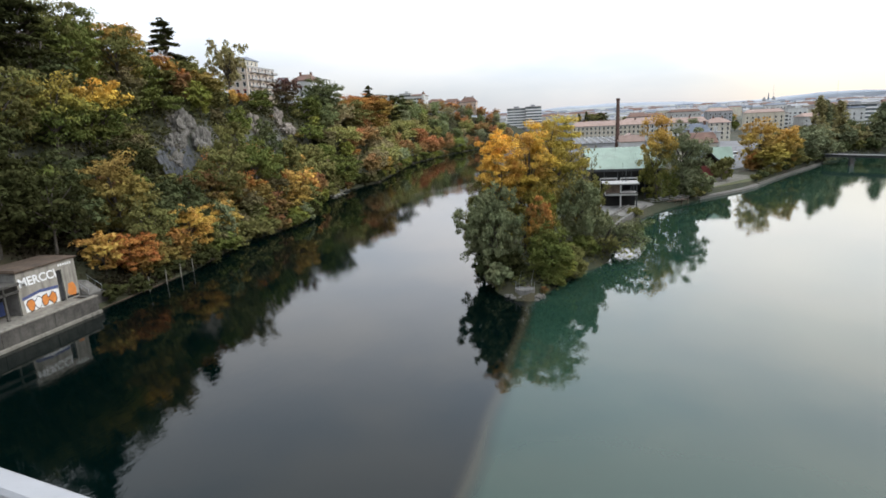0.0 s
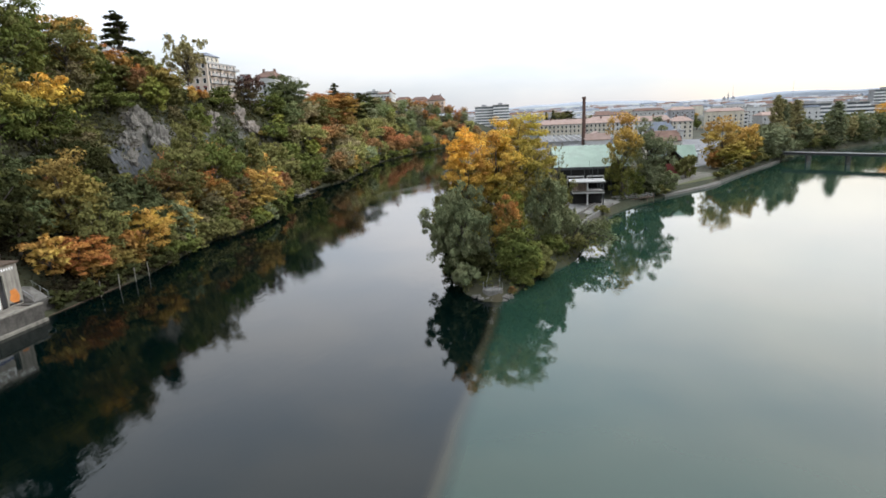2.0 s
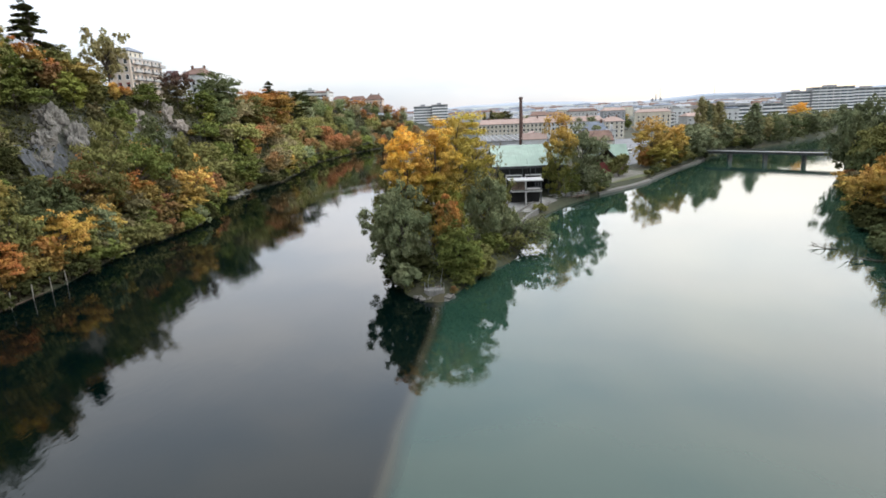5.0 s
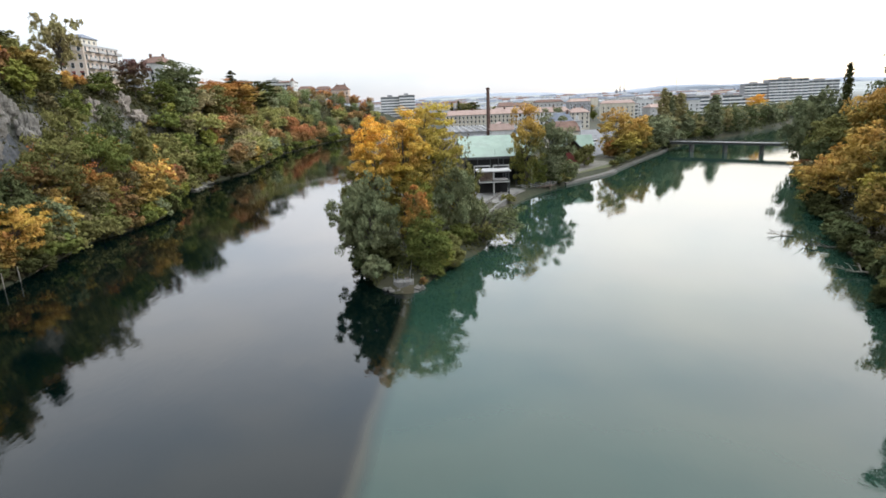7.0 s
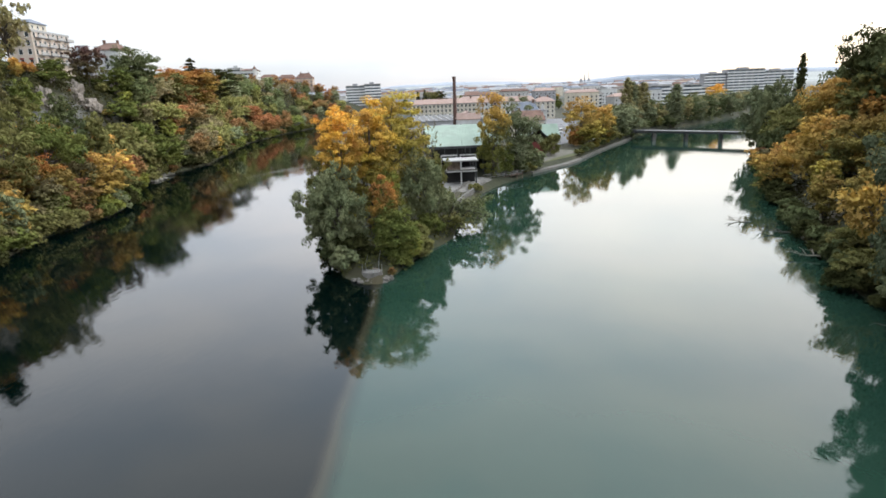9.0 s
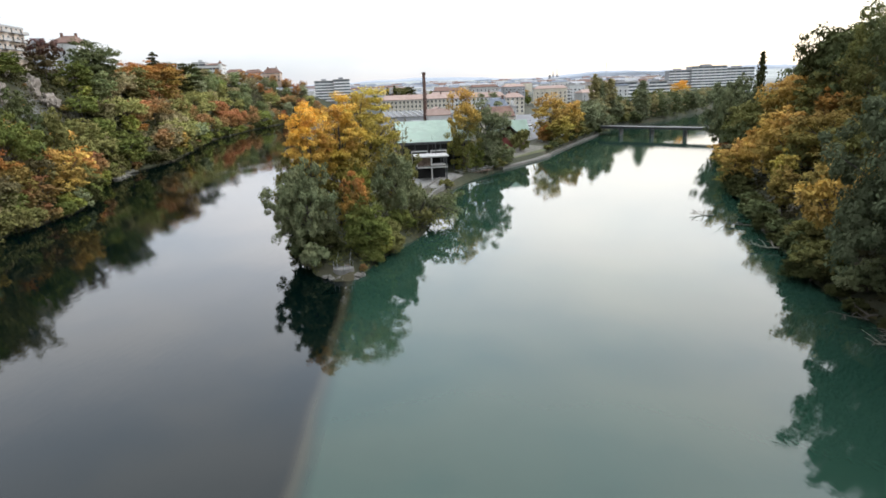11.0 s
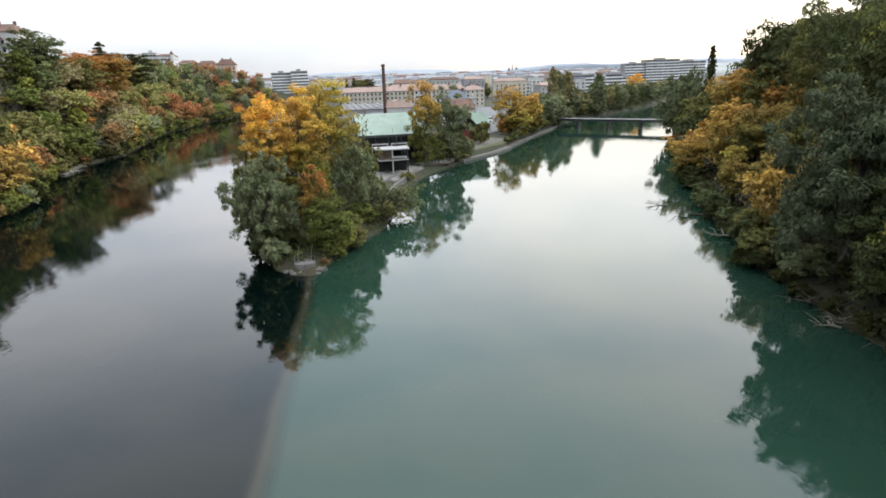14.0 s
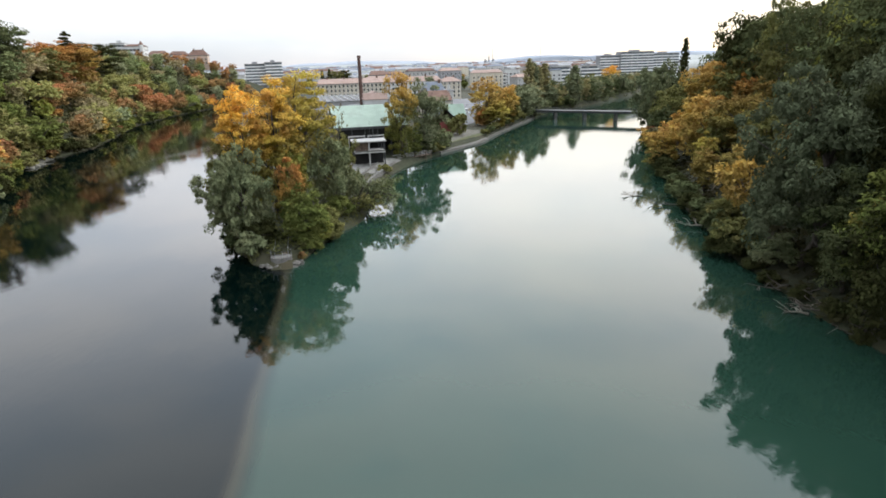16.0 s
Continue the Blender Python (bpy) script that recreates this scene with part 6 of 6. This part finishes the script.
house("white_apartment_house", "large white apartment house on the skyline", -155, 540, 40, 3, 11, 16, 14.5, M_WHITE, "flat", M_ZINC, 4, 4, 4, W_BAND, 3.4, 1.6, panes=True)
house("white_apartment_house", "white apartment house with a corner turret on the skyline", -144.2, 540, 40, 3, 14.5, 16, 12.0, M_WHITE, "pitched", M_BROWNTILE, 3, 5, 3, W_BAND, 3.4, 1.6, 3, 1.8, panes=True)
tu = thing("corner_turret", pose(-131.5, 540.5, 40), "small white turret with pointed dark roof", "turret")
part("wall", tubes([[((0, 0, -3), 1.7), ((0, 0, 13.2), 1.7)]], 12), M_WHITE, tu)
part("roof", tubes([[((0, 0, 13.2), 2.0), ((0, 0, 14.2), 1.4), ((0, 0, 16.2), 0.05)]], 12), M_BROWNTILE, tu)
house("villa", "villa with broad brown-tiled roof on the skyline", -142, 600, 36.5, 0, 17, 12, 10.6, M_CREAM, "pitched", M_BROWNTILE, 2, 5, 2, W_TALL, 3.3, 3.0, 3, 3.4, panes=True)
house("villa", "white chalet-like villa with brown roof on the skyline", -123.5, 600, 35.5, 0, 15, 12, 11.2, M_WHITE, "pitched", M_BROWNTILE, 3, 4, 2, W_BAND, 3.3, 1.2, 2, 3.0, panes=True)
house("villa", "villa with steep clay-red roof and tall stacks on the skyline", -107, 600, 35, 0, 17, 12, 10.6, M_ROSE, "pitched", M_BROWNTILE, 2, 5, 2, W_TALL, 3.3, 3.0, 4, 5.0, ((5, 5), (13, 6)), panes=True)
house("hill_house", "pale house half hidden at the top of the cliff", -133, 149, 40, 0, 11, 12, 10.0, M_WHITE, "pitched", M_ZINC, 4, 4, 3, W_TALL, 3.0, 1.2, 2, 2.2, panes=True)
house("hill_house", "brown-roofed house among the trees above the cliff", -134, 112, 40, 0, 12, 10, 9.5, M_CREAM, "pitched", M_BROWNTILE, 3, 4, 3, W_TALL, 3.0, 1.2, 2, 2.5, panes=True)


def slab_block(name, label, x, y, z, turn, w, d, floors, storey, group="", steps_back=0.0, wall=None):
    """A modern slab block: white balcony bands in front of recessed glazing coloured pale, floor by floor."""
    th = thing(name, pose(x, y, z, 0, 0, turn), label, "building", group)
    part("core", boxes((0, 1.3, -4, w, d, floors * storey + 0.3)), wall or M_GREY, th)
    for k in range(floors):
        cut = steps_back * max(0, k - floors * 0.35)
        part("balcony_band", boxes((cut, 0, k * storey, w, 1.297, k * storey + 1.4)), M_WHITEPAINT, th)
        part("glazing", boxes((cut + 0.3, 1.22, k * storey + 1.4, w - 0.3, 1.299, (k + 1) * storey - 0.05)), M_FARGLASS, th)
        part("end_band", boxes((w + 0.003, 1.3, k * storey, w + 0.5, d, k * storey + 1.15)), M_WHITEPAINT, th)
    for k in range(1, int(w / 7)):
        part("fin", boxes((k * 7 - 0.12, 0.05, 0, k * 7 + 0.12, 1.25, floors * storey)), M_PALE, th)
    part("roof", boxes((-0.2, -0.1, floors * storey + 0.3, w + 0.2, d, floors * storey + 0.9)), M_PALE, th)
    part("plant_room", boxes((w * 0.35, d * 0.3, floors * storey + 0.9, w * 0.6, d * 0.8, floors * storey + 2.8)), M_GREY, th)
    return th


slab_block("high_rise", "grey-white slab high-rise with stacked balcony bands", 346, 655, 4, -4, 24.5, 14, 10, 3.1, "high-rises beyond the bridge")
slab_block("high_rise", "taller grey-white slab high-rise with balcony bands", 370.5, 650, 4, -4, 42, 16, 11, 3.15, "high-rises beyond the bridge")
slab_block("high_rise", "grey-white slab high-rise with stacked balcony bands", 412.8, 652, 4, -4, 36, 14, 10, 3.2, "high-rises beyond the bridge")
slab_block("terraced_block", "stepped apartment block with white balcony bands", -63, 657, 16, 6, 22, 14, 7, 3.0)
slab_block("terraced_block", "taller stepped apartment block with white balcony bands", -42, 652, 16, 6, 17.5, 16, 7, 3.15)

# ---- the town ----
rt = np.random.default_rng(21)
WALLS, ROOFS = (M_CREAM, M_WHITE, M_GREY, M_ROSE, M_PALE), (M_TILE, M_BROWNTILE, M_SLATE, M_GREY)
for i in range(46):
    y = 500 + 13 * i + rt.uniform(-6, 6)
    x = y * rt.uniform(-0.02, 0.62)
    if y < 640 and x > y * 0.5 or x < 30 and y < 640:
        x = y * rt.uniform(0.2, 0.48)
    z = max(5.0, float(land_height(x, y)))
    w, h = rt.uniform(16, 34), min(rt.uniform(11, 19), 25.5 - z + 0.004 * y)
    flat = rt.random() < 0.35
    n = max(2, int(h / 3.4))
    house("town_house", ("pale flat-roofed" if flat else "pale pitched-roofed") + " town building among many others", x, y, z, rt.uniform(-14, 14), w, rt.uniform(11, 15), h, WALLS[rt.integers(0, 5)], "flat" if flat else "pitched", ROOFS[rt.integers(0, 4)], n, max(3, int(w / 4.2)), 0, W_BAND if flat else W_TALL, 3.3, 1.2, 2.5, 2.6, group="town buildings", cornice=False)
# grouped blocks behind the poplars
for i, (x, w, h, wl) in enumerate(((217, 26, 19, M_GREY), (243.5, 12, 17, M_WHITE), (255.5, 17, 18, M_WHITE), (273, 14, 16, M_ROSE))):
    slab_block("town_block", "mid-rise apartment block with pale balcony bands", x, 520 + 3 * (i % 2), 6, -3, w, 13, int(h / 3), 3.05, "town blocks", 0, wl)
# the mass of roofs further off
vs, fs, mats = [], [], []
for i in range(620):
    y = 1100 * (2900 / 1100) ** rt.random()
    x = y * rt.uniform(-0.14, 0.66)
    z = float(land_height(x, y)) - 2
    w, d, h, rr = rt.uniform(14, 46), rt.uniform(12, 18), rt.uniform(9, 19), rt.uniform(2, 5)
    k = len(vs)
    vs += [(x, y, z), (x + w, y, z), (x + w, y + d, z), (x, y + d, z), (x, y, z + h), (x + w, y, z + h), (x + w, y + d, z + h), (x, y + d, z + h), (x + 1, y + d / 2, z + h + rr), (x + w - 1, y + d / 2, z + h + rr)]
    for f, m in (((0, 1, 5, 4), 0), ((1, 2, 6, 5), 0), ((2, 3, 7, 6), 0), ((3, 0, 4, 7), 0), ((4, 5, 9, 8), 1), ((6, 7, 8, 9), 1), ((5, 6, 9), 1), ((7, 4, 8), 1)):
        fs.append(tuple(k + q for q in f))
        mats.append((i % 4) if m == 0 else 4 + (i * 7) % 3)
me = mesh_of("town_roofs", vs, fs, [M_WHITE, M_CREAM, M_GREY, M_PALE, M_BROWNTILE, M_SLATE, M_GREY])
me.polygons.foreach_set("material_index", mats)
tagged(new("town_roofs", me), "hazy mass of pale town buildings and roofs", "town", kind="stuff")

# hills along the horizon, their blue haze put into the base colour
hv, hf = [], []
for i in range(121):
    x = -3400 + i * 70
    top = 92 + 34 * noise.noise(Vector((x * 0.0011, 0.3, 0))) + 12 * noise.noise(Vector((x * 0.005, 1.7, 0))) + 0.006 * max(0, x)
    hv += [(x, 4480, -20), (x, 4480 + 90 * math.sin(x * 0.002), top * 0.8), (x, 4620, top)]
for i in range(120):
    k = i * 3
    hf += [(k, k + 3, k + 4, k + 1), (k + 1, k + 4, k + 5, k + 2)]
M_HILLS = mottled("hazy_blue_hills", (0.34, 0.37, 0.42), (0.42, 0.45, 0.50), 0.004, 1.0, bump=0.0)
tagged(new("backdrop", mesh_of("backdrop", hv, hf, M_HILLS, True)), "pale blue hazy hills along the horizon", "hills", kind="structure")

ca = thing("cathedral", pose(690, 2200, 24), "distant cathedral with two square towers and a green spire", "church")
part("tower", boxes((-16.5, 0, -8, -8, 8.5, 30), (-17, -0.5, 24, -7.5, 9, 25)), M_GREY, ca)
part("tower", boxes((13.5, 0, -8, 22, 8.5, 30), (13, -0.5, 24, 22.5, 9, 25)), M_GREY, ca)
part("tower_roof", tubes([[((-12.2, 4.2, 30), 4.6), ((-12.2, 4.2, 35), 0.4)], [((17.7, 4.2, 30), 4.6), ((17.7, 4.2, 34), 1.8), ((17.7, 4.2, 36), 0.3)]], 8), M_SLATE, ca)
part("spire", tubes([[((2, 8, 20), 3.0), ((2, 8, 30), 2.6), ((2, 8, 50), 0.2)]], 8), M_SLATE, ca)
part("nave", boxes((-14, 9, -8, 20, 60, 18)), M_GREY, ca)
for x, h in ((708, 68), (905, 74)):
    ma = thing("mast", pose(x, 2210, 28), "thin steel lattice mast on the skyline", "mast", "masts on the skyline")
    part("shaft", tubes([[((0, 0, -4), 0.9), ((0, 0, h), 0.35)]], 5), M_ZINC, ma)

# ---- town trees further off ----
for i, (x, y, h, c, k) in enumerate(((14, 560, 22, DARK, "poplar"), (20.5, 560, 24, DARK, "poplar"), (27.5, 560, 24, OLIVE, "round"), (33.5, 560, 24, DARK, "round"), (200, 420, 14, OLIVE, "round"), (215, 455, 16, GREEN, "round"), (240, 470, 15, OLIVE, "round"), (120, 330, 13, OLIVE, "round"), (105, 300, 12, GREEN, "round"), (96, 285, 12, OLIVE, "round"))):
    tree(k, x, y, h, c, says(k, c, "beside the town"), 0, i, 1.0)
for i in range(90):
    y = rt.uniform(480, 1300)
    x = y * rt.uniform(0.0, 0.6)
    c = (OLIVE, GREEN, DARK, AMBER)[rt.integers(0, 4)]
    tree("round", x, y, rt.uniform(8, 13), c, says("round", c, "between town houses"), 0, int(rt.integers(0, 9)), 1.0, z=max(5.0, float(land_height(x, y))), group="trees between the town houses")


# ---- driftwood ----
def driftwood(label, x, y, z, turn, seed, length, mat=None):
    r = random.Random(seed)
    th = thing("driftwood", pose(x, y, z, 0, 0, turn), label, "driftwood", "stranded wood")
    main = [((0, 0, 0), 0.15)]
    for k in range(1, 6):
        main.append(((length * k / 5, r.uniform(-0.3, 0.3) * k * 0.5, r.uniform(-0.1, 0.25) * k * 0.5), 0.15 * (1 - k / 6)))
    part("stem", tubes([main], 7), mat or M_DRIFT, th)
    for k in range(7):
        p = Vector(main[1 + k % 4][0])
        q = p + Vector((r.uniform(0.2, 1.4), r.uniform(-1.5, 1.5), r.uniform(0.1, 1.1)))
        e = q + Vector((r.uniform(-0.2, 1.0), r.uniform(-0.8, 0.8), r.uniform(-0.4, 0.6)))
        part("branch", tubes([[(tuple(p), 0.07), (tuple(q), 0.042), (tuple(e), 0.012)]], 5), mat or M_DRIFT, th)


driftwood("bleached fallen branches lying in the shallows", 52.8, 46.5, 0.2, 190, 1, 3.6)
driftwood("dark fallen tree with bare branches at the bank", 54.8, 41.0, 0.5, 200, 2, 5.0, M_BARK)
driftwood("dark dead branches dipping into the river", 53.0, 38.5, 0.6, 175, 3, 6.5, M_BARK)
driftwood("dead branches at the foot of the bushes", 55.5, 49.5, 0.8, 215, 4, 5.5, M_BARK)
driftwood("dark snag stranded off the bank", 66.5, 92.0, 0.1, 165, 5, 6.0, M_BARK)
driftwood("thin pale branch breaking the river surface", 65.0, 101.5, 0.05, 170, 6, 4.5)
driftwood("bleached log lying on the bank", 60.5, 76.5, 0.6, 150, 7, 4.5)
driftwood("tangle of dark roots under the overhanging willow", 51.5, 43.5, 0.7, 160, 11, 4.5, M_BARK)
driftwood("dark fallen limb at the foot of the willow", 52.5, 50.5, 0.8, 185, 12, 5.0, M_BARK)
driftwood("pale snag reaching out of the shaded shallows", 49.6, 44.5, 0.1, 150, 13, 2.6)
# the arching dead limbs of the willow that reach the milky river
driftwood("dead willow limb arching down into the milky river", 8.0, 108.0, 2.4, -15, 8, 8.0, M_BARK)
driftwood("dead willow limb trailing over the milky river", 6.5, 104.0, 1.6, -30, 9, 6.0, M_BARK)

# ---- the viaduct under the camera ----
va = thing("viaduct", pose(-3.2, -1.08, -0.03, 0, 0, -12), "concrete viaduct with a pale painted metal parapet rail", "viaduct")
part("rail", boxes((-40, -0.14, 24.72, 40, 0.0, 24.8), bevel=0.02), M_RAIL, va, "pale painted handrail")
for k in range(33):
    part("baluster", boxes((-40 + k * 2.5, -0.10, 23.6, -39.94 + k * 2.5, -0.04, 24.72)), M_RAIL, va)
part("deck", boxes((-120, -9, 22.6, 120, -0.02, 23.6)), M_CONCRETE, va)
for x in (-46, 44):
    part("pillar", boxes((x - 2, -8, -4, x + 2, -1, 22.6), bevel=0.1), M_CONCRETE, va)
